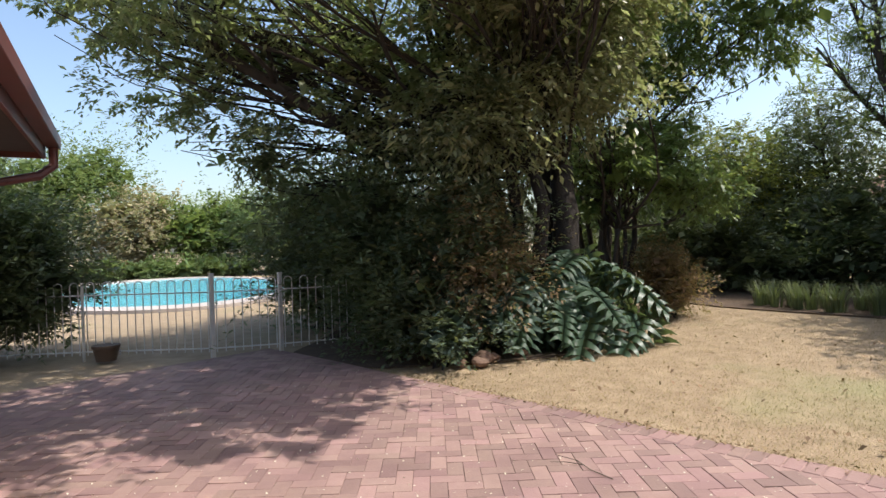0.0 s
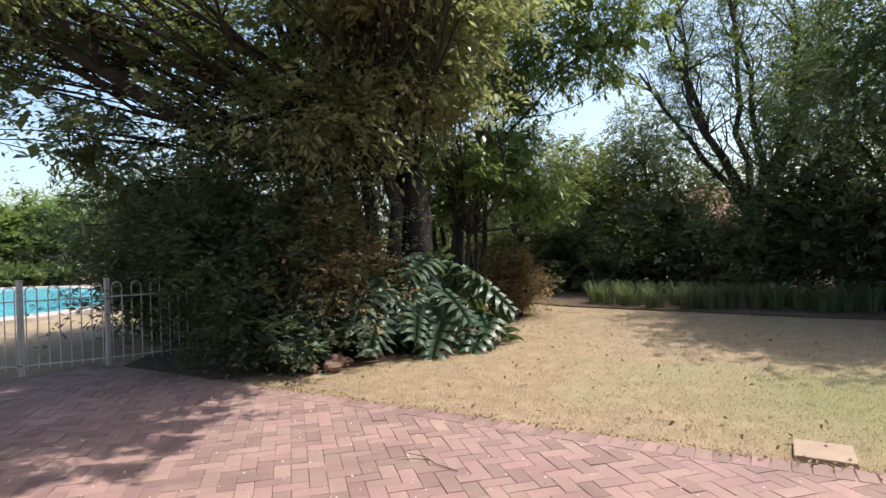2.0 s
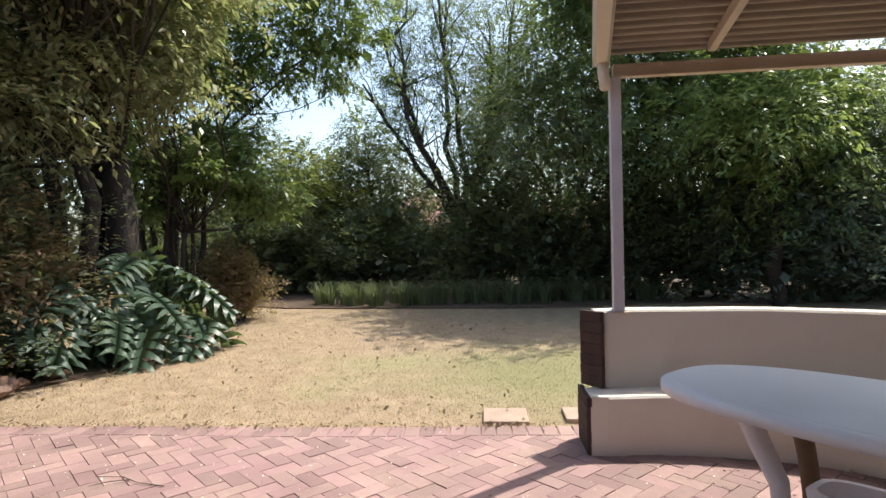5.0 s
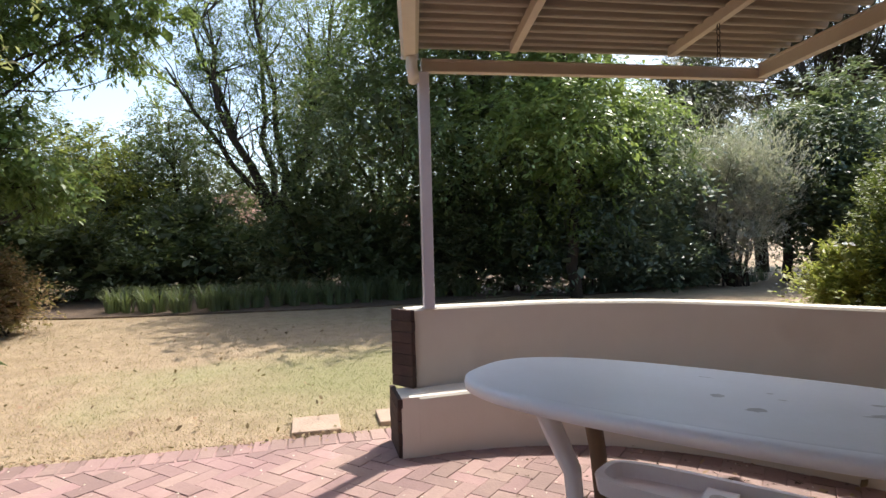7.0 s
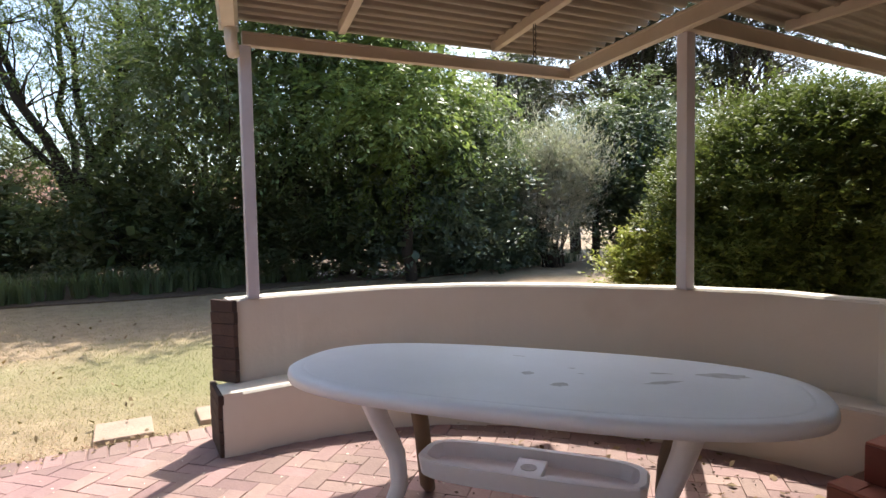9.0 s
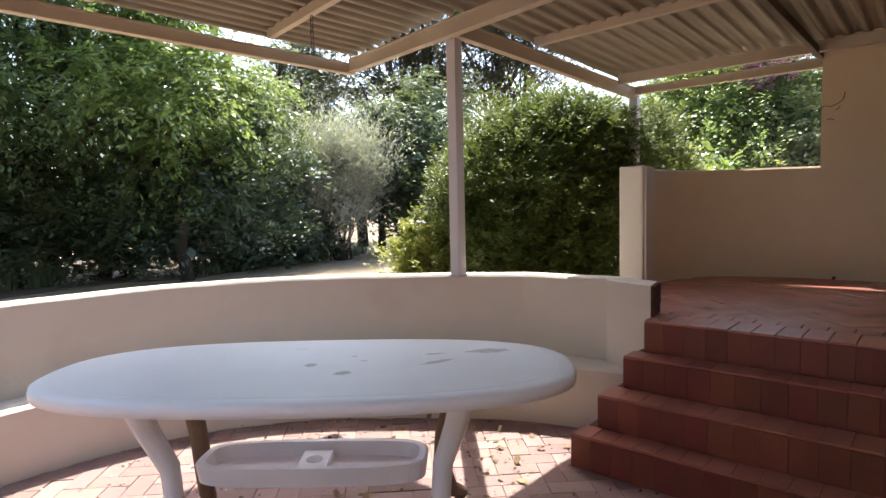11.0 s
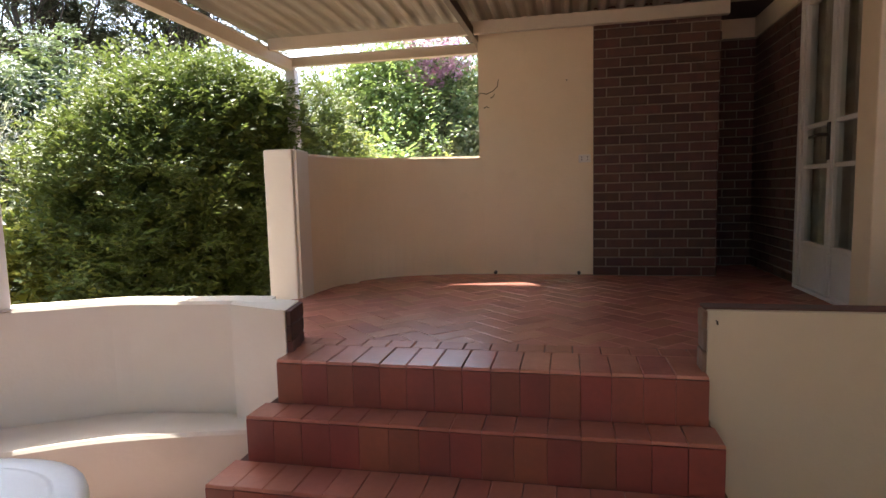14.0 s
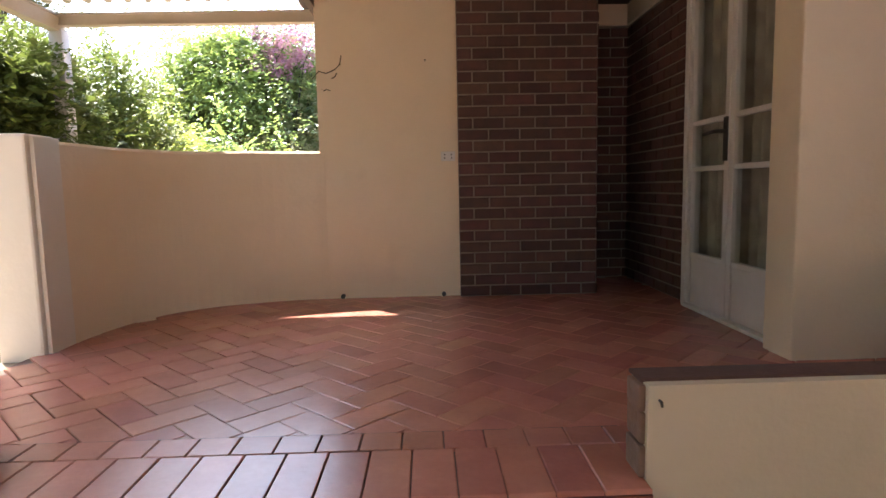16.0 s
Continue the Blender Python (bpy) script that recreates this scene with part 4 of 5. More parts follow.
tree("olive_tree", (7.2, 8.9), [(6.0, 8.5, 2.9, 1.0, 0.9, 0.35), (6.8, 8.0, 3.6, 1.0, 0.9, 0.3), (6.2, 7.7, 4.4, 1.1, 0.9, 0.3), (7.3, 7.5, 4.3, 0.9, 0.8, 0.3), (7.9, 7.8, 3.5, 0.8, 0.7, 0.3), (6.9, 7.3, 5.1, 1.1, 0.9, 0.3), (7.8, 7.2, 4.9, 0.9, 0.8, 0.3), (5.6, 7.9, 5.0, 1.0, 0.9, 0.3), (6.4, 7.0, 5.7, 1.0, 0.9, 0.3)],
     30000, 0.115, OLIVE_LEAF, 0.12, "olive-brown leaved tree with tiers of dry foliage", stems=2, bark=BARK_SHADED, droop=0.35, width=0.4, fill=0.0, spread=0.7, hollow=0.2, twigs=3, thick=3, per=30)
shrub("undergrowth_shrub", 5.6, 9.3, [(0, 0, 0.9, 1.1, 1.0, 0.9), (0.3, -0.6, 1.5, 0.8, 0.7, 0.9), (-0.3, 0.6, 1.6, 0.9, 0.8, 0.9), (0.9, -0.5, 1.0, 0.7, 0.6, 0.8), (-0.5, -0.6, 0.6, 0.6, 0.6, 0.6)], 34000, 0.08, DARK_LEAF, "dense dark undergrowth shrub beside the gate", hollow=0.4)
shrub("undergrowth_shrub", 6.1, 12.1, [(0, 0, 0.9, 1.1, 1.0, 0.9), (0.2, 0.2, 1.8, 0.9, 0.8, 0.8)], 14000, 0.1, DARK_LEAF, "dark shrub in the shade behind the pool fence", hollow=0.4)
shrub("undergrowth_shrub", 7.6, 12.8, [(0, 0, 1.0, 1.2, 1.1, 1.0), (-0.2, 0.2, 2.1, 1.0, 0.9, 0.9)], 14000, 0.1, DARK_LEAF, "dark shrub in the shade behind the pool fence", hollow=0.4)
shrub("climber_shrub", 5.9, 8.5, [(0, 0, 1.0, 0.6, 0.5, 0.8), (0.5, -0.2, 0.8, 0.5, 0.4, 0.7), (0.1, 0.1, 1.6, 0.45, 0.4, 0.5)], 11000, 0.07, DRY_LEAF, "half-dry tan climber over the shrub", droop=0.6, hollow=0.5)
shrub("low_shrub", 5.2, 8.3, [(0, 0, 0.35, 0.5, 0.4, 0.35), (0.4, 0.1, 0.5, 0.4, 0.4, 0.4)], 3500, 0.08, BLUE_LEAF, "low blue-green shrub at the bed's corner")
shrub("dry_shrub", 10.6, 7.9, [(0, 0, 0.45, 0.5, 0.5, 0.45), (0.1, 0.1, 0.85, 0.38, 0.38, 0.35)], 11000, 0.06, DRY_LEAF, "rust-brown dry shrub at the lawn's edge", stems=10)


def split_leaf(length):
    """One large leaf cut into fingers along a bent rib."""
    v, f = [], []
    n = 7
    for i in range(n):
        q = i / (n - 1)
        v.append((length * q, 0, -0.22 * length * q * q))
    gap = length / (n - 1)
    for side in (-1, 1):
        for i in range(n - 1):
            q = (i + 0.5) / (n - 1)
            w = length * (0.62 - 0.36 * q) * (0.75 + 0.25 * min(1, q * 4))
            lean = -0.35 + 1.5 * q   # the base fingers point back, the tip ones forward
            bx, bz = v[i][0], v[i][2]
            k = len(v)
            v += [(bx + w * 0.42 * lean, side * w * 0.42, bz + 0.05 * w), (bx + w * 0.42 * lean + gap * 0.86, side * w * 0.42, bz + 0.04 * w),
                  (bx + w * 0.7 * lean + gap * 0.08, side * w * 0.72, bz - 0.06 * w), (bx + w * 0.7 * lean + gap * 0.62, side * w * 0.70, bz - 0.07 * w), (bx + w * lean + gap * 0.35, side * w, bz - 0.26 * w)]
            f += [(i, i + 1, k + 1, k), (k, k + 1, k + 3, k + 2), (k + 2, k + 3, k + 4)]
    me = bpy.data.meshes.new("leaf")
    me.from_pydata(v, [], f)
    me.polygons.foreach_set("use_smooth", [True] * len(me.polygons))
    me.materials.append(PHILO_LEAF)
    return me


def philodendron(x, y, label, leaves, radius, height):
    t = thing("philodendron", x, y, 0, label, "plant", "split-leaf plants")
    big = [split_leaf(l) for l in (0.46, 0.56, 0.66)]
    for k in range(leaves):
        a = rng.uniform(0, 2 * math.pi)
        s = math.sqrt(rng.uniform(0, 1))
        r = radius * s * 0.72
        h = height * (1 - 0.75 * s * s) * rng.uniform(0.7, 1.15)
        tip = Vector((r * math.cos(a), r * math.sin(a), max(0.22, h)))
        bm = bmesh.new()
        pts = [Vector((0, 0, 0.0)).lerp(tip, q) + Vector((0, 0, 0.25 * height * math.sin(math.pi * q))) * 0.4 for q in (0, 0.35, 0.7, 1)]
        tube(bm, pts, [0.014, 0.012, 0.010, 0.008], 5)
        part("stalk", bm, MID_LEAF, t)
        piece("leaf", big[k % 3], t, Matrix.Translation(tip) @ pose(0, 0, 0, rng.uniform(-35, 35), rng.uniform(10, 58) + 14 * s, math.degrees(a) + rng.normal(0, 60)))
    return t


philodendron(7.45, 7.75, "large split-leaf philodendron with glossy blue-green leaves", 70, 1.25, 1.2)
philodendron(6.45, 8.15, "split-leaf philodendron beside the undergrowth", 34, 0.85, 1.05)

def lobe(az, d, z, r, h, tall=0.6):
    """A lobe of a crown by bearing, distance and height, wide by r and tall by h."""
    x, y = eye_at(az, d)
    return (x, y, z, r, r, h or r * tall)


# thin light-leaved trees behind the bed
tree("slender_tree", eye_at(61.5, 12.8), [lobe(59, 12.6, 5.4, 1.5, 0.8), lobe(64, 12.9, 6.0, 1.6, 0.9), lobe(69, 13, 5.6, 1.5, 0.8), lobe(73.5, 12.6, 5.3, 1.2, 0.7), lobe(77.5, 12.4, 5.6, 0.9, 0.45), lobe(66, 12.4, 4.6, 1.1, 0.5), lobe(55.5, 12.2, 4.9, 1.2, 0.9), lobe(61, 12.6, 7.0, 1.8, 1.0), lobe(70, 12.6, 7.0, 1.7, 0.9), lobe(76, 12.4, 6.8, 1.5, 0.8)],
     36000, 0.12, LIGHT_LEAF, 0.07, "slender multi-stemmed tree with a light open crown", stems=6, thick=4, spread=0.3, hollow=0.3, twigs=2, fork_z=2.2, fill=0.008, droop=0.5)
tree("slender_tree", eye_at(63, 11.6), [lobe(58.5, 11.3, 3.0, 0.8, 0.45), lobe(62, 11.2, 2.75, 0.9, 0.45), lobe(65.5, 11.6, 2.8, 1.0, 0.5), lobe(69, 12, 2.35, 0.9, 0.45), lobe(60, 11.6, 2.2, 0.6, 0.4), lobe(64, 12.4, 3.4, 0.9, 0.35), lobe(57.5, 9.0, 4.1, 0.7, 0.5), lobe(55.5, 8.8, 4.9, 0.8, 0.5), lobe(60, 9.2, 4.7, 0.6, 0.4)],
     19000, 0.125, LIGHT_LEAF, 0.05, "slender young tree with bright green leaves", stems=5, spread=0.32, hollow=0.3, twigs=5, fork_z=1.6, fill=0.008, droop=0.45)


# feathery thorn tree with bare dark limbs
def thorn_tree(az, d, limbs, label, leaves):
    """Long forked limbs fanning from a low fork, feathered with small leaves along their outer halves."""
    bx, by = eye_at(az, d)
    t = thing("thorn_tree", bx, by, 0, label, "tree")
    bm = bmesh.new()
    fork = Vector((0, 0, 1.9))
    limb(bm, (0, 0, -0.1), fork, 0.26, 0.2, 10, 0.04)
    lobes = []
    for a2, d2, z2, r in limbs:
        x, y = eye_at(a2, d2)
        end = Vector((x - bx, y - by, z2))
        pts = limb(bm, fork + Vector(rng.normal(0, 0.08, 3)), end, 0.115, 0.03, 8, 0.05, 9)
        for i in range(3, 10):
            for _ in range(3):
                tip = pts[i] + Vector(rng.normal(0, 0.55, 3)) + Vector((0, 0, 0.35))
                limb(bm, pts[i - 1], tip, 0.028, 0.006, 5, 0.08, 4)
                if i > 3:
                    lobes.append((tip.x, tip.y, tip.z, r, r, r * 0.45))
    part("trunk", bm, BARK, t, smooth=True)
    pts, heads = clumps(lobes, leaves, 0.55, 0.3, 20, 0.4)
    leaf_cloud("crown", pts, 0.10, MID_LEAF, t, width=0.26, droop=0.4, heads=heads)
    return t


thorn_tree(87.5, 18, [(80.5, 17.4, 7.6, 0.6), (83, 18, 8.8, 0.6), (85, 17.2, 9.4, 0.6), (86.8, 18.4, 9.0, 0.6), (90.5, 18, 7.6, 0.7), (93.5, 17.6, 8.6, 0.7), (78.5, 18, 6.2, 0.5), (92, 18.2, 5.8, 0.6)], "tall feathery thorn tree with dark forked limbs", 64000)
for az, d, h, r, mat, n, lab in ((73.5, 19, 2.9, 1.5, YELLOW_LEAF, 10000, "yellow-green tree lit by the sun"), (80, 20, 3.5, 2.0, DARK_LEAF, 16000, "rounded dark green tree behind the bed"), (76.5, 21, 3.2, 1.8, MID_LEAF, 12000, "rounded mid-green tree behind the bed"),
                                 (67, 20, 3.6, 2.2, DARK_LEAF, 14000, "dark green tree behind the bed"), (56, 18, 4.6, 2.8, DARK_LEAF, 15000, "dark tree behind the trunks"), (46, 18, 4.4, 2.8, DARK_LEAF, 13000, "dark tree behind the undergrowth"),
                                 (94, 24, 6.0, 2.4, MID_LEAF, 10000, "tall green tree behind the thorn tree"), (97, 17.5, 5.6, 2.4, MID_LEAF, 13000, "tall mid-green tree behind the lawn"), (103.3, 14.6, 5.4, 2.5, DARK_LEAF, 20000, "dark broadleaf tree behind the lawn"),
                                 (109.5, 14.5, 5.2, 2.4, MID_LEAF, 22000, "broad mid-green tree with sunlit edges"), (116, 12.8, 4.4, 1.7, LIGHT_LEAF, 15000, "bright yellow-green tree crown in the sun"),
                                 (121.5, 14.5, 2.9, 1.4, BLUE_LEAF, 11000, "blue-green tree by the path")):
    x, y = eye_at(az, d)
    tree("garden_tree", (x, y), [(x, y, h, r, r, r * 0.75), (x - r * 0.5, y + r * 0.6, h - r * 0.6, r * 0.8, r * 0.8, r * 0.7), (x + r * 0.3, y - r * 0.7, h - r * 0.45, r * 0.8, r * 0.8, r * 0.7), (x, y + 0.2, h + r * 0.6, r * 0.6, r * 0.6, r * 0.5), (x, y, h - r * 1.15, r * 0.8, r * 0.8, r * 0.6)],
         int(n * 1.5), 0.115, mat, 0.14, lab, stems=1, hollow=0.4, fill=0.035, core_size=0.3, fork_z=1.8, spread=0.2)

tree("garden_tree", (14.0, -0.6), [(12.2, 0.0, 7.0, 1.7, 1.6, 1.1), (13.0, -1.4, 7.6, 1.8, 1.6, 1.2), (14.2, 0.6, 7.2, 1.6, 1.6, 1.1)], 16000, 0.14, MID_LEAF, 0.15, "tall green tree shading the far lawn", fork_z=3.0, hollow=0.4, fill=0.05)

# dark hedge and shrubs along the far bed
for k, (az, d, h, w, mat) in enumerate(((60, 17, 1.7, 1.6, DARK_LEAF), (68, 17.5, 1.7, 1.7, DARK_LEAF), (75, 17, 1.6, 1.7, DARK_LEAF), (81, 16.5, 1.6, 1.6, DARK_LEAF), (87, 16, 1.6, 1.5, OLIVE_LEAF),
                                        (92.5, 15, 1.7, 1.5, DARK_LEAF), (98, 14.5, 1.7, 1.4, DARK_LEAF), (105, 14.5, 1.9, 1.4, DARK_LEAF), (111, 14, 2.0, 1.4, DARK_LEAF), (116.5, 13.5, 2.2, 1.4, BLUE_LEAF), (120.5, 14.2, 2.0, 1.1, BLUE_LEAF), (136, 18.5, 3.0, 1.7, DARK_LEAF), (141, 17, 2.6, 1.6, DARK_LEAF), (124.5, 17, 2.4, 1.4, BLUE_LEAF), (124, 15.4, 1.2, 0.8, BLUE_LEAF))):
    x, y = eye_at(az, d)
    h *= (1.0, 1.3, 0.75, 1.2, 0.9, 1.45, 0.85, 1.15)[k % 8]
    shrub("hedge_shrub", x, y, [(0, 0, h * 0.45, w, w, h * 0.5), (0.3, 0.6, h * 0.85, w * 0.55, w * 0.6, h * 0.4), (-0.4, -0.6, h * 0.62, w * 0.7, w * 0.7, h * 0.4), (0.2, -0.1, h * 1.05, w * 0.35, w * 0.35, h * 0.35)], 11000, 0.12, mat, "dense dark garden shrub in the far bed", group="far bed shrubs", hollow=0.5)

# grey smoke-like bush by the path
shrub("smoke_bush", 12.35, -6.75, [(0, 0, 2.6, 0.92, 0.92, 0.85), (0.2, -0.3, 2.0, 0.85, 0.85, 0.75), (-0.2, 0.2, 1.3, 0.6, 0.6, 0.7)], 34000, 0.14, GREY_LEAF, "grey twiggy smoke-like bush", stems=30, width=0.13, droop=-0.3, hollow=0.7, fill=0.03, core_size=0.2, up=0.4, ragged=0.06)


def strap_clump(name, x, y, n, height, spread, mat, label, category, group=""):
    """A clump of arching strap leaves."""
    t = thing(name, x, y, 0, label, category, group)
    v, f = [], []
    for _ in range(n):
        a, r = rng.uniform(0, 2 * np.pi), rng.uniform(0, 0.14)
        h, out, w = height * rng.uniform(0.6, 1.1), spread * rng.uniform(0.3, 1.0), 0.009
        bx, by = r * math.cos(a), r * math.sin(a)
        c, s = math.cos(a), math.sin(a)
        k = len(v)
        for q in (0, 0.4, 0.75, 1.0):
            px, py, pz = bx + c * out * q * q, by + s * out * q * q, h * (q - 0.35 * q**3)
            ww = w * (1 - 0.9 * q)
            v += [(px - s * ww, py + c * ww, pz), (px + s * ww, py - c * ww, pz)]
        f += [(k + 2 * i, k + 2 * i + 1, k + 2 * i + 3, k + 2 * i + 2) for i in range(3)]
    link_mesh("foliage", v, f, mat, t)
    return t


first = strap_clump("strap_plant", 12.6, 5.0, 70, 0.75, 0.42, REED, "clump of grey-green strap leaves edging the bed", "plant", "strap plants in the far bed")
for k in range(44):
    y = 7.0 - k * 0.17
    copy_thing(first, pose(12.55 + rng.uniform(-0.15, 0.75) + 0.12 * math.sin(y), y + rng.uniform(-0.1, 0.1), 0, 0, 0, rng.uniform(0, 360)))
low = strap_clump("strap_plant", *eye_at(125, 15.2), 60, 0.55, 0.42, BLUE_LEAF, "clump of dark blue-green strap leaves beside the path", "plant", "strap plants beside the path")
for k in range(22):
    x, y = eye_at(117 + 14.5 * k / 21, 13.4 + 3.6 * k / 21 + rng.uniform(-0.3, 0.3))
    copy_thing(low, pose(x, y, 0, 0, 0, rng.uniform(0, 360)))


def palm(x, y, top, label):
    """A short trunk under arching fronds, each a rib with narrow leaflets to both sides."""
    t = thing("palm", x, y, 0, label, "palm")
    bm = bmesh.new()
    limb(bm, (0, 0, -0.1), (0.1, 0, top), 0.2, 0.15, 10, 0.02)
    part("trunk", bm, BARK, t, smooth=True)
    for _ in range(20):
        a, rise, reach = rng.uniform(0, 2 * math.pi), rng.uniform(0.3, 1.5), rng.uniform(1.1, 1.7)
        out = np.array([math.cos(a), math.sin(a), 0])
        q = np.repeat(np.linspace(0.15, 1, 26), 2)
        rib = out * (q * reach)[:, None] + np.array([0.1, 0, top]) + np.stack([0 * q, 0 * q, rise * q - 1.3 * q * q], 1)
        flank = np.array([-out[1], out[0], 0]) * np.where(np.arange(52) % 2, 1, -1)[:, None]
        leaf_cloud("frond", rib, 0.5, MID_LEAF, t, width=0.09, heads=unit(flank * 0.8 + out * 0.7 + (0, 0, -0.15)))
    return t


palm(*eye_at(131.6, 21), 3.6, "green palm with arching fronds beyond the path")

# clipped round shrub just outside the wall, and the yellow one before it
shrub("clipped_shrub", 3.76, -2.60, [(0, 0, 1.35, 1.06, 1.06, 1.12), (0.1, 0.1, 0.75, 1.08, 1.08, 0.75), (-0.15, -0.1, 1.85, 0.88, 0.86, 0.6), (0.5, 0.4, 1.35, 0.66, 0.62, 0.6), (-0.4, -0.8, 1.7, 0.85, 0.8, 0.78), (-0.78, 0.1, 1.9, 0.42, 0.42, 0.36)], 175000, 0.046, HEDGE_LEAF, "large rounded clipped shrub, yellow-green on top", stems=26, hollow=0.88, spread=0.07, up=0.3, fill=0.10, core_size=0.14, per=24, ragged=0.04)
shrub("yellow_shrub", 4.66, -2.05, [(0, 0, 0.5, 0.55, 0.55, 0.5), (0.1, 0.2, 0.8, 0.42, 0.42, 0.4), (-0.1, -0.3, 0.85, 0.4, 0.4, 0.38)], 24000, 0.055, YELLOW_LEAF, "low yellow-green flowering shrub by the path", hollow=0.75, spread=0.14, ragged=0.06, up=0.4)

flowers = clumps([(0, 0, 0.75, 0.6, 0.6, 0.55)], 60, 0.1, 0.95, 3)[0][::9]
leaf_cloud("blossom", flowers, 0.045, WHITE_FLOWER, bpy.data.objects["yellow_shrub"], per=3, width=0.8, jitter=0.012, label="white blossom")

# trees beyond the path, thin against the bright sky
for az, d, z, mat, n, lab in ((135.5, 26, 7.2, PINE_LEAF, 15000, "tall dark pine with spreading bare limbs"), (145, 27, 7.6, PINE_LEAF, 15000, "tall dark pine with spreading bare limbs")):
    tree("pine_tree", eye_at(az, d), [lobe(az + da, d + dd, z + dz, r * 1.3, 0.7) for da, dd, dz, r in ((-5, 0, -0.6, 1.2), (-3.5, 1, 1.2, 1.3), (-1.5, -1, -1.2, 1.0), (0, 0, 2.2, 1.5), (1.8, 1, 0.4, 1.2), (3.2, -1, 1.6, 1.3), (4.6, 0, -0.4, 1.2), (-2, 0, 3.2, 1.4), (2.4, 0, 3.4, 1.4), (0.2, -1, 0.8, 0.9))],
         n * 2, 0.22, mat, 0.24, lab, group="pines beyond the path", hollow=0.2, twigs=7, width=0.24, fork_z=3.0, fill=0.0, spread=0.4, droop=-0.1)
for az, d, z, r, mat, n, w, lab in ((124.5, 21, 5.4, 1.3, PINE_LEAF, 9000, 0.16, "brown-green wispy conifer against the sky"), (126.3, 23, 6.6, 1.3, PINE_LEAF, 9000, 0.2, "brown-green wispy conifer against the sky"), (128, 22, 4.8, 1.3, PINE_LEAF, 8000, 0.16, "brown-green wispy conifer against the sky"), (133.5, 17.5, 2.9, 1.3, BLUE_LEAF, 12000, 0.3, "blue-green tree beyond the path"), (137.5, 18.5, 3.4, 1.4, BLUE_LEAF, 12000, 0.3, "blue-green tree beyond the path"), (141, 21, 3.4, 1.6, DARK_LEAF, 9000, 0.4, "dark shrub tree beyond the path")):
    tree("path_tree", eye_at(az, d), [lobe(az, d, z, r, r * 0.8), lobe(az - 1.6, d, z - r * 0.7, r * 0.8, r * 0.6), lobe(az + 1.5, d, z - r * 0.5, r * 0.8, r * 0.6), lobe(az, d, z + r * 0.8, r * 0.5, r * 0.6)],
         int(n * 1.3), 0.15, mat, 0.13, lab, hollow=0.3, twigs=7, width=w, fork_z=1.6, fill=0.02, spread=0.25)

# beyond the parapet
def from_veranda(az, dist):
    return 0.46 + dist * math.sin(radians(az)), 1.2 + dist * math.cos(radians(az))


for az, d, h, r, mat, n, sz, lab in ((154, 8.0, 1.7, 0.9, YELLOW_LEAF, 9000, 0.08, "yellow-green bush beyond the parapet"), (160, 9.0, 1.6, 0.9, LIGHT_LEAF, 8000, 0.08, "light green bush beyond the parapet"), (149, 9, 1.9, 0.8, BLUE_LEAF, 5000, 0.09, "blue-green bush beyond the parapet")):
    x, y = from_veranda(az, d)
    shrub("parapet_shrub", x, y, [(0, 0, h, r, r, r * 0.8), (0.4, -0.3, h * 0.6, r, r, r * 0.8), (-0.5, 0.2, h * 0.8, r * 0.7, r * 0.7, r * 0.6)], n, sz, mat, lab)
for az, d, h, r, mat, n, lab in ((161.5, 15, 4.3, 1.5, LIGHT_LEAF, 13000, "light green tree beyond the parapet"), (156, 17, 2.9, 1.5, MID_LEAF, 9000, "green tree beyond the parapet"), (167, 16, 4.3, 1.6, MID_LEAF, 13000, "green tree beyond the parapet"), (170, 14, 2.4, 1.5, OLIVE_LEAF, 10000, "brown-green tree beyond the parapet"), (174, 16, 4.2, 1.9, DARK_LEAF, 9000, "dark tree behind the house corner")):
    x, y = from_veranda(az, d)
    tree("parapet_tree", (x, y), [(x, y, h, r, r, r * 0.7), (x - r * 0.5, y + r * 0.5, h - r * 0.6, r * 0.8, r * 0.8, r * 0.6), (x + r * 0.5, y, h - r * 0.7, r * 0.8, r * 0.8, r * 0.7)], int(n * 2.2), 0.105, mat, 0.11, lab, hollow=0.4, fork_z=1.2)
x, y = from_veranda(167.2, 13.8)
b = thing("bougainvillea", x, y, 0, "bougainvillea climber with magenta bracts", "climber")
bm = bmesh.new()
for k in range(5):
    limb(bm, (rng.normal(0, 0.1), rng.normal(0, 0.1), -0.05), (rng.normal(0, 0.4), rng.normal(0, 0.4), 4.5), 0.035, 0.01)
part("wood", bm, BARK, b)
leaf_cloud("blossom", clumps([(0, 0, 4.75, 0.6, 0.6, 0.45), (0.35, 0, 4.2, 0.4, 0.4, 0.3)], 3600, 0.3, 0.3)[0], 0.085, MAGENTA, b, width=0.7, label="magenta bracts")

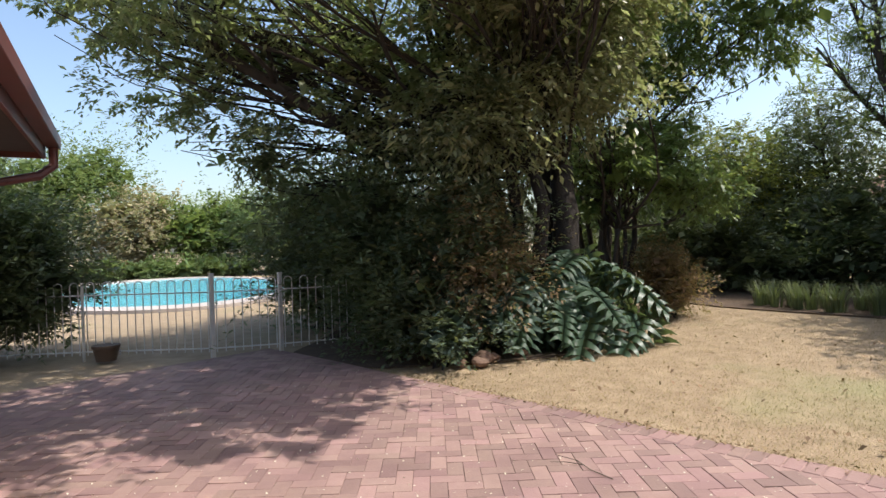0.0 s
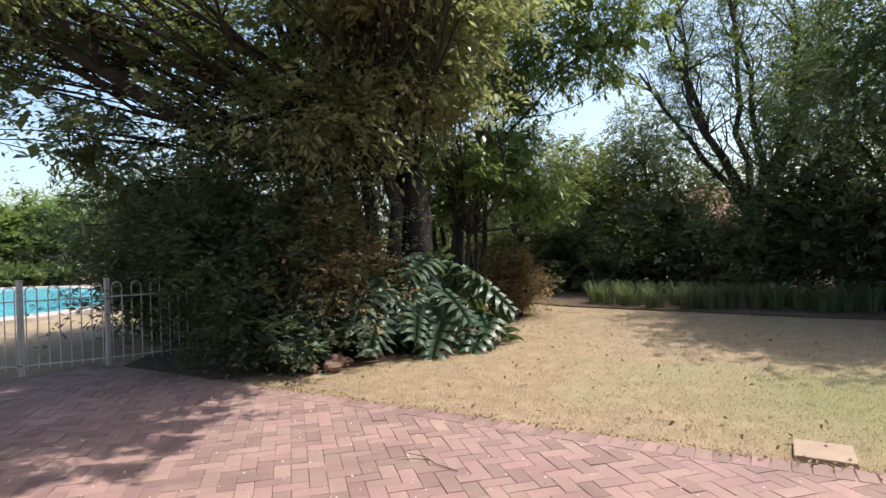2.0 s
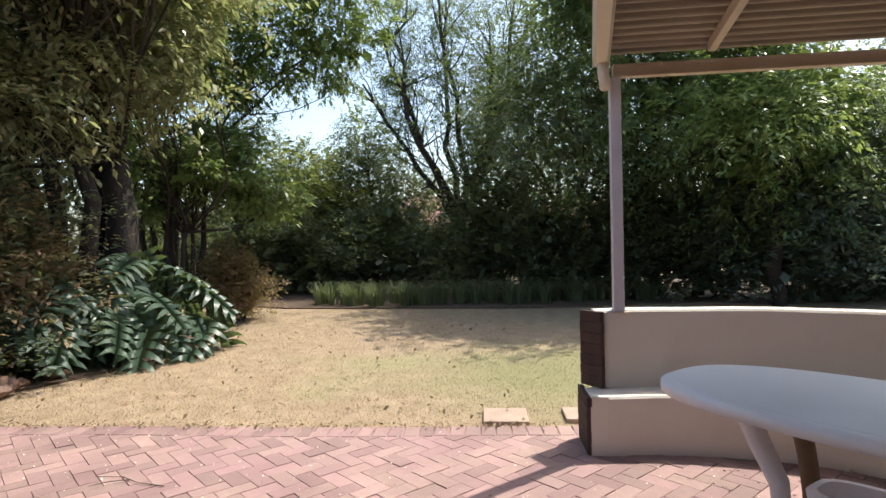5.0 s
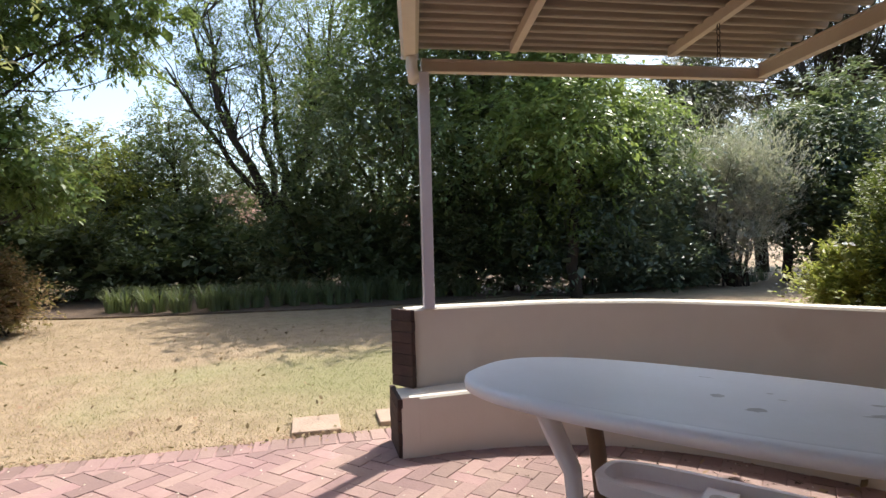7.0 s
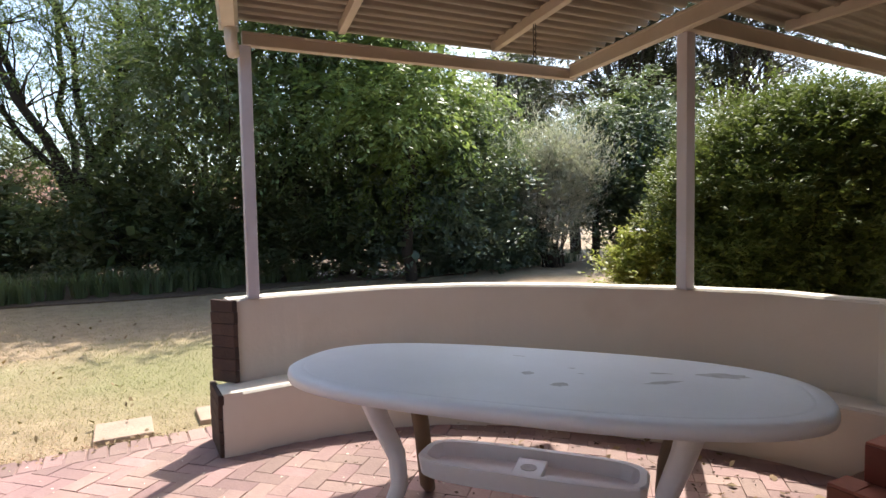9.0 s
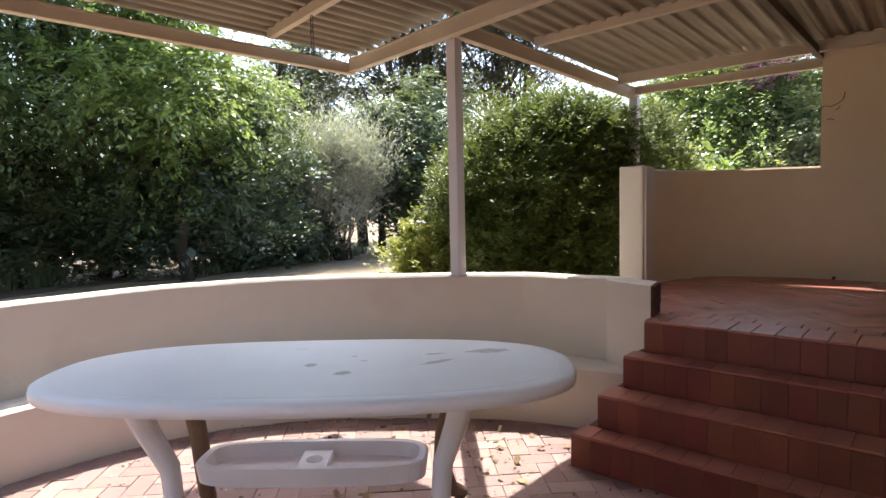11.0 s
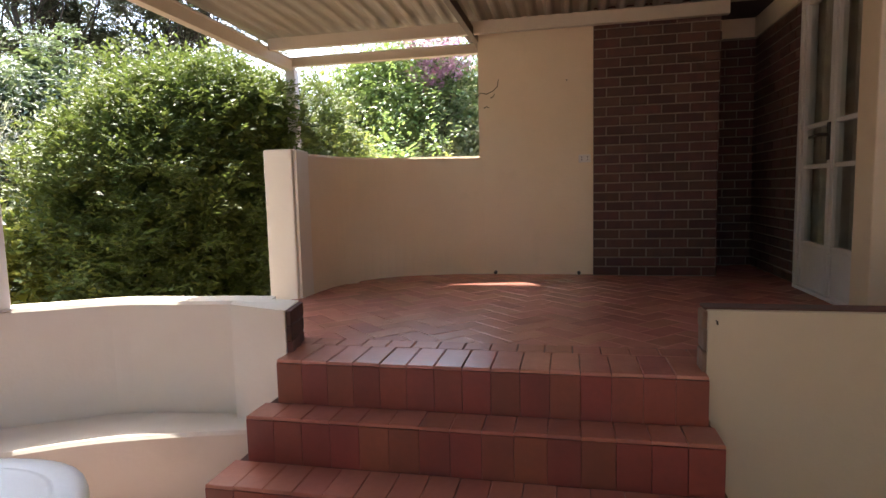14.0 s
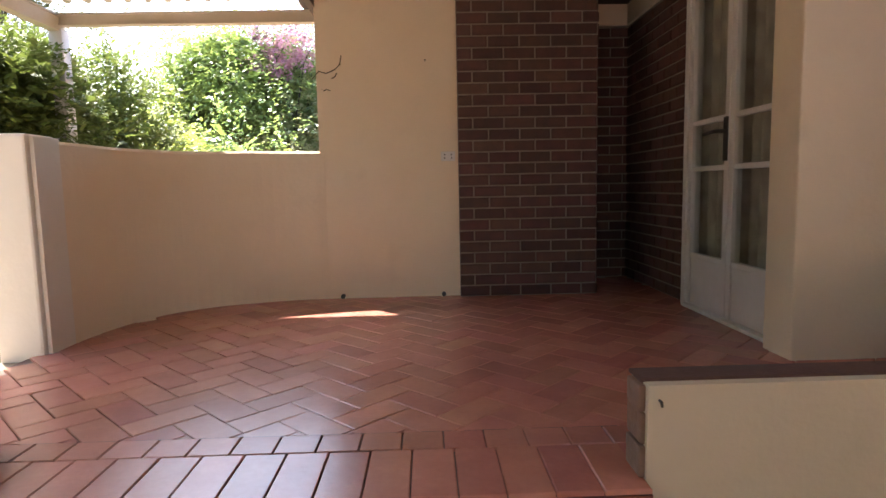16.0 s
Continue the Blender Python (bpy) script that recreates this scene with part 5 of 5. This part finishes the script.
# ---- pool, fence and its background ----
def pool():
    t = thing("pool", 8.5, 25.2, 0, "round-ended turquoise swimming pool with pale coping", "pool")
    a = math.radians(70)
    rim = [(7.3 * math.cos(u) * math.cos(a) - 3.9 * math.sin(u) * math.sin(a), 7.3 * math.cos(u) * math.sin(a) + 3.9 * math.sin(u) * math.cos(a)) for u in (2 * math.pi * i / 64 for i in range(64))]
    bm = bmesh.new()
    prof = ((1.12, -0.06), (1.12, 0.05), (1.0, 0.06), (0.99, 0.05), (0.985, -0.02))
    vs = [[bm.verts.new((x * k, y * k, z)) for x, y in rim] for k, z in prof]
    for p, q in zip(vs, vs[1:]):
        for i in range(64):
            bm.faces.new((p[i], p[(i + 1) % 64], q[(i + 1) % 64], q[i]))
    part("coping", bm, POOL_COPING, t)
    bm = bmesh.new()
    bm.faces.new([bm.verts.new((x * 0.99, y * 0.99, 0.012)) for x, y in rim])
    part("water", bm, POOL_WATER, t, "still turquoise water")
    return t


pool()


def fence_run(a, b, name, label, gate=False):
    """Hoop-topped bars between two rails."""
    a, b = Vector(a), Vector(b)
    d = b - a
    n = max(2, round(d.length / 0.105))
    n += n % 2
    t = thing(name, a.x, a.y, 0, label, "fence" if not gate else "gate", rz=math.degrees(math.atan2(d.y, d.x)))
    step = d.length / n
    for z in (0.10, 0.86):
        bm = bmesh.new()
        box(bm, 0, d.length, -0.012, 0.012, z - 0.009, z + 0.009, 0.002)
        part("rail", bm, FENCE_PAINT, t)
    bm = bmesh.new()
    pts = [(-step / 2, 0, 0.05), (-step / 2, 0, 0.98)] + [(-step / 2 * math.cos(q), 0, 0.98 + step / 2 * math.sin(q)) for q in (math.pi * i / 6 for i in range(1, 6))] + [(step / 2, 0, 0.98), (step / 2, 0, 0.05)]
    tube(bm, pts, [0.0075] * len(pts), 6)
    hoop = part("hoop", bm, FENCE_PAINT, t)
    hoop.matrix_local = pose(step, 0, 0)
    for i in range(1, n // 2):
        piece("hoop", hoop.data, t, pose(step * (2 * i + 1), 0, 0))
    return t


def fence_post(x, y, h, w=0.055):
    t = thing("fence_post", x, y, 0, "square off-white steel fence post", "post", "pool fence posts")
    bm = bmesh.new()
    box(bm, -w / 2, w / 2, -w / 2, w / 2, -0.05, h, 0.004)
    part("shaft", bm, FENCE_PAINT, t)
    bm = bmesh.new()
    box(bm, -w * 0.6, w * 0.6, -w * 0.6, w * 0.6, h, h + 0.012, 0.003)
    part("cap", bm, FENCE_PAINT, t)
    return t


FP = [(0.2, 14.2), (2.38, 12.35), (3.60, 11.12), (4.36, 10.66), (5.35, 10.2)]
for p, h, w in zip(FP[1:4], (1.02, 1.10, 1.08), (0.032, 0.055, 0.05)):
    fence_post(*p, h, w)
fence_run(FP[0], FP[1], "pool_fence", "off-white hoop-topped steel pool fence")
fence_run(FP[1], FP[2], "pool_fence", "off-white hoop-topped steel pool fence")
fence_run(FP[2], FP[3], "pool_gate", "closed off-white hoop-topped pool gate", True)
fence_run(FP[3], FP[4], "pool_fence", "off-white hoop-topped fence end under the shrub")

bucket = thing("plant_pot", 2.55, 12.0, 0, "small dark brown pot by the fence", "pot")
bm = bmesh.new()
tube(bm, [(0, 0, 0), (0, 0, 0.16), (0, 0, 0.18), (0, 0, 0.21), (0, 0, 0.20)], [0.12, 0.155, 0.17, 0.17, 0.13], 20)
part("body", bm, BROWN_METAL, bucket, smooth=False)

shrub("dark_shrub", 1.3, 13.6, [(0, 0, 1.5, 1.3, 1.0, 0.9), (0.5, -0.5, 1.0, 0.8, 0.7, 0.7), (-0.8, -0.3, 1.2, 1.0, 0.9, 1.0)], 48000, 0.085, DARK_LEAF, "dark broad shrub overhanging the pool fence", hollow=0.6, ragged=0.07, spread=0.2)
for px, d, h, r, mat, lab in ((13.5, 38, 5.6, 3.0, MID_LEAF, "rounded green tree behind the pool"), (8.5, 40, 5.0, 2.8, MID_LEAF, "green tree behind the pool"), (18.0, 35, 3.3, 1.7, TAN_LEAF, "dry tan bush behind the pool"), (24, 36, 3.2, 2.6, LIGHT_LEAF, "leafy green bush behind the pool"), (29, 35, 3.0, 2.4, MID_LEAF, "green bush behind the pool"), (33, 34, 2.4, 2.4, DARK_LEAF, "dark bush behind the pool"), (39, 32, 2.6, 2.6, DARK_LEAF, "dark bush behind the pool")):
    x, y = eye_at(px, d)
    shrub("pool_shrub", x, y, [(0, 0, h * 0.7, r, r, h * 0.6), (r * 0.5, 0.3, h, r * 0.7, r * 0.7, h * 0.35), (-r * 0.5, -0.3, h * 0.8, r * 0.7, r * 0.7, h * 0.45)], 11000, 0.22, mat, lab)
for px in (15.5, 19, 22.5, 26):
    x, y = eye_at(px, 32.5)
    shrub("pool_hedge", x, y, [(0, 0, 0.4, 1.4, 1.0, 0.45)], 3000, 0.16, MID_LEAF, "low green hedge along the pool", group="hedge along the pool")

# the other wing of the house: its eave above the paving
wing = tagged(new("eave_wing"), "red-brown painted eave with gutter and downpipe", "eave", kind="structure")
bm = bmesh.new()
A, B = Vector((0.62, 6.3, 2.42)), Vector((1.50, 9.2, 2.42))
dv = (B - A).normalized()
L = (B - A).length + 3.4
m = Matrix.Translation(B + Vector((-0.065, 0.34, -0.03))) @ pose(0, 0, 0, 0, 0, math.degrees(math.atan2(dv.y, dv.x)))
def wing_part(name, x0, x1, y0, y1, z0, z1, mat, bev=0.006, parent=wing):
    bm = bmesh.new()
    box(bm, x0, x1, y0, y1, z0, z1, bev)
    ob = part(name, bm, mat, parent)
    ob.matrix_local = m
    return ob
wing_part("fascia", -L, 0.0, 0.0, 0.03, -0.10, 0.12, EAVE_RED)
wing_part("fascia_end", -0.02, 0.02, 0.0, 2.4, -0.10, 0.12, EAVE_RED)
wing_part("gutter", -L, 0.09, -0.11, -0.002, 0.0, 0.11, EAVE_RED)
wing_part("roof_edge", -L, 0.05, -0.06, 3.0, 0.122, 0.15, METAL_EDGE)
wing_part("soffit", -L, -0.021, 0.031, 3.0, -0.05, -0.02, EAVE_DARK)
wing_part("wall_body", -L, -1.0, 0.9, 1.2, -2.6, -0.051, HOUSE_WALL)
bm = bmesh.new()
tube(bm, [(0.0, -0.055, 0.0), (0.0, -0.055, -0.16), (-0.06, 0.05, -0.26), (-0.5, 0.85, -0.5), (-0.5, 0.85, -2.4)], [0.04] * 5, 10)
ob = part("downpipe", bm, EAVE_RED, wing)
ob.matrix_local = m


# neighbours' houses behind the hedge
def neighbour(x, y, w, d, h, rz, wall, label):
    t = thing("house", x, y, 0, label, "house", rz=rz)
    bm = bmesh.new()
    box(bm, -w / 2, w / 2, -d / 2, d / 2, 0, h)
    part("wall", bm, wall, t)
    bm = bmesh.new()
    e = 0.5
    vs = [bm.verts.new(p) for p in ((-w / 2 - e, -d / 2 - e, h - 0.05), (w / 2 + e, -d / 2 - e, h - 0.05), (w / 2 + e, d / 2 + e, h - 0.05), (-w / 2 - e, d / 2 + e, h - 0.05), (-w / 2 + d * 0.3, 0, h + d * 0.26), (w / 2 - d * 0.3, 0, h + d * 0.26))]
    for f in ((0, 1, 5, 4), (1, 2, 5), (2, 3, 4, 5), (3, 0, 4), (3, 2, 1, 0)):
        bm.faces.new([vs[i] for i in f])
    part("roof", bm, TERRACOTTA, t)
    for k in range(int(w // 2.6)):
        wx = -w / 2 + 1.3 + k * 2.6
        bm = bmesh.new()
        box(bm, wx - 0.6, wx + 0.6, -d / 2 - 0.04, -d / 2 + 0.02, 0.9, 2.0, 0.01)
        win = part("window", bm, FAR_WHITE, t)
        bm = bmesh.new()
        box(bm, wx - 0.52, wx + 0.52, -d / 2 - 0.06, -d / 2 - 0.041, 0.98, 1.92)
        part("pane", bm, WINDOW_DARK, win)
    return t


x, y = eye_at(84, 34)
neighbour(x, y, 11, 7, 2.2, -84 + 180 - 90 + 180, FAR_WALL, "neighbour's orange house with an old tiled roof")
x, y = eye_at(99, 33)
neighbour(x, y, 12, 7, 1.9, -99 + 270, FAR_WALL, "neighbour's low house with a terracotta roof")
x, y = eye_at(65, 34)
neighbour(x, y, 9, 6, 1.8, -65 + 270, FAR_WHITE, "neighbour's pale house beyond the trees")

# stones at the bed's corner
def stone(x, y, r, label):
    t = bmesh.new()
    bmesh.ops.create_icosphere(t, subdivisions=3, radius=r)
    for v in t.verts:
        v.co *= 1 + 0.55 * noise.noise(v.co * (1.1 / r) + Vector((x, y, 0)))
        v.co.z *= 0.7
    ob = part("garden_stone", t, STONE)
    ob.location = (x, y, r * 0.35)
    return tagged(ob, label, "stone", "stones edging the bed")


for x, y, r in ((5.35, 7.85, 0.13), (5.62, 7.9, 0.07), (6.0, 7.82, 0.11), (5.15, 8.0, 0.06)):
    stone(x, y, r, "rough reddish stone edging the planted bed")

# stepping slabs in the lawn
for k, (x, y, w, d) in enumerate(((4.68, 3.16, 0.36, 0.34), (4.72, 2.56, 0.32, 0.30))):
    bm = bmesh.new()
    box(bm, -w / 2, w / 2, -d / 2, d / 2, -0.03, 0.012, 0.01)
    for v in bm.verts:
        v.co.x += 0.02 * noise.noise(v.co * 5 + Vector((k, 0, 0)))
    ob = part("stepping_stone", bm, SLAB)
    ob.location = (x, y, -0.012)
    tagged(ob, "pale sandstone stepping slab sunk in the lawn", "slab", "stepping slabs")

# ---- paving, laid last ----
paving = tagged(new("paving"), "weathered red brick paving laid in herringbone", "paving", kind="structure")
boxed("sand_bed", (-6.0, 2.62, -0.09), (EDGE_X - 0.01, 11.0, -0.007), SAND, paving)
boxed("sand_bed", (-6.0, -0.6, -0.09), (3.85, 2.6195, -0.007), SAND, paving)
WALL_YS, WALL_XS = [p.y for p in OUTER[::-1]], [p.x for p in OUTER[::-1]]


def paved(x, y):
    return -5.0 < x < EDGE_X - 0.13 and -0.6 < y < 10.9 and not (y < 2.6 and x > np.interp(y, WALL_YS, WALL_XS) - 0.1)


PL, PW = 0.212, 0.106
places = herringbone(PL, PW, paved, radians(45), 1.0, 3.0)
places.sort(key=lambda p: (p[0] - 2.2) ** 2 + (p[1] - 2.6) ** 2)
pm = tile_mesh("paver", PL - 0.003, PW - 0.003, 0.03, PAVER, 0.002)
for x, y, turn in places[:300]:
    piece("paver", pm, paving, pose(x, y, -0.03 + rng.uniform(-0.0025, 0.0025), *rng.uniform(-0.6, 0.6, 2), turn + rng.uniform(-0.8, 0.8)))


def joined(name, me, mats, mat, parent, label):
    """Many copies of a small mesh in one object."""
    base = np.array([v.co for v in me.vertices])
    faces = [tuple(p.vertices) for p in me.polygons]
    v, f = [], []
    for k, m in enumerate(mats):
        mm = np.array(m)
        v.append(base @ mm[:3, :3].T + mm[:3, 3])
        o = k * len(base)
        f += [tuple(i + o for i in q) for q in faces]
    ob = link_mesh(name, np.concatenate(v).tolist(), f, mat, parent)
    return tagged(ob, label, kind="stuff")


joined("pavers", pm, [pose(x, y, -0.03 + rng.uniform(-0.0025, 0.0025), *rng.uniform(-0.6, 0.6, 2), turn + rng.uniform(-0.8, 0.8)) for x, y, turn in places[300:]], PAVER_FAR, paving, "weathered red herringbone pavers")
edge = tile_mesh("edge_paver", 0.206, 0.10, 0.032, PAVER, 0.006)
joined("edge_pavers", edge, [pose(EDGE_X - 0.105 + 0.02 * math.sin(k * 0.2), 2.0 + k * 0.108, -0.029, *rng.uniform(-1, 1, 2), rng.uniform(-1.5, 1.5)) for k in range(82)], PAVER_FAR, paving, "soldier course of pavers along the lawn")

# grass blades on the nearer lawn, and litter on the paving
def scatter_blades(n, x0, x1, y0, y1, skip):
    xy = np.stack([x0 + (x1 - x0) * rng.uniform(0, 1, n) ** 1.6, rng.uniform(y0, y1, n)], 1)
    xy = xy[[not skip(x, y) for x, y in xy]]
    return np.concatenate([xy, np.full((len(xy), 1), -0.034)], 1)


def beyond_wall(x, y):
    return x < (np.interp(y, WALL_YS, WALL_XS) if y < 2.68 else EDGE_X - 0.02)


leaf_cloud("grass", scatter_blades(240000, 3.6, 12.5, -3.0, 9.0, beyond_wall), 0.030, BLADE, None, width=0.12, droop=-0.6)
tagged(bpy.data.objects["grass"], "short dry tan grass blades of the lawn", "grass", kind="stuff")
n = 2600
xy = np.stack([rng.uniform(-2.5, 4.3, n), rng.uniform(0.7, 9.0, n)], 1)
leaf_cloud("fallen_petals", np.concatenate([xy, np.full((n, 1), 0.004)], 1), 0.014, PETAL, None, width=0.8, droop=0.0)
tagged(bpy.data.objects["fallen_petals"], "tiny pale petals scattered over the paving", "litter", kind="stuff")
n = 420
xy = np.concatenate([np.stack([rng.uniform(1.6, 3.7, n // 3), rng.uniform(0.2, 1.6, n // 3)], 1), np.stack([rng.uniform(4.4, 10, n - n // 3), rng.uniform(3, 8, n - n // 3)], 1)])
leaf_cloud("fallen_leaves", np.concatenate([xy, np.full((len(xy), 1), 0.008)], 1), 0.05, FALLEN, None, width=0.6, droop=0.0)
tagged(bpy.data.objects["fallen_leaves"], "dry brown leaves fallen on paving and lawn", "litter", kind="stuff")
n = 420
xy = np.stack([rng.uniform(1.3, 3.6, n), rng.uniform(0.3, 2.2, n)], 1)
leaf_cloud("litter", np.concatenate([xy, np.full((n, 1), 0.005)], 1), 0.022, SOIL, None, width=0.5, droop=0.0)
tagged(bpy.data.objects["litter"], "small dark seed litter on the patio paving", "litter", kind="stuff")
n = 700
xy = np.stack([EDGE_X + rng.normal(0.0, 0.045, n), rng.uniform(2.75, 8.0, n)], 1)
leaf_cloud("edge_litter", np.concatenate([xy, np.full((n, 1), 0.004)], 1), 0.035, FALLEN, None, width=0.5, droop=0.0)
tagged(bpy.data.objects["edge_litter"], "dry leaves gathered along the paving's edge", "litter", kind="stuff")
twig = thing("fallen_twig", 3.4, 5.35, 0.006, "thin dry forked twig lying on the paving", "twig", rz=70)
for path in (((-0.25, 0, 0), (-0.08, 0.03, 0.006), (0.08, 0.0, 0.004), (0.25, 0.05, 0)), ((0.0, 0.012, 0.005), (0.1, 0.08, 0.004), (0.16, 0.16, 0))):
    bm = bmesh.new()
    tube(bm, path, [0.004] + [0.003] * (len(path) - 2) + [0.0015], 5)
    part("branch", bm, BARK_PALE, twig)
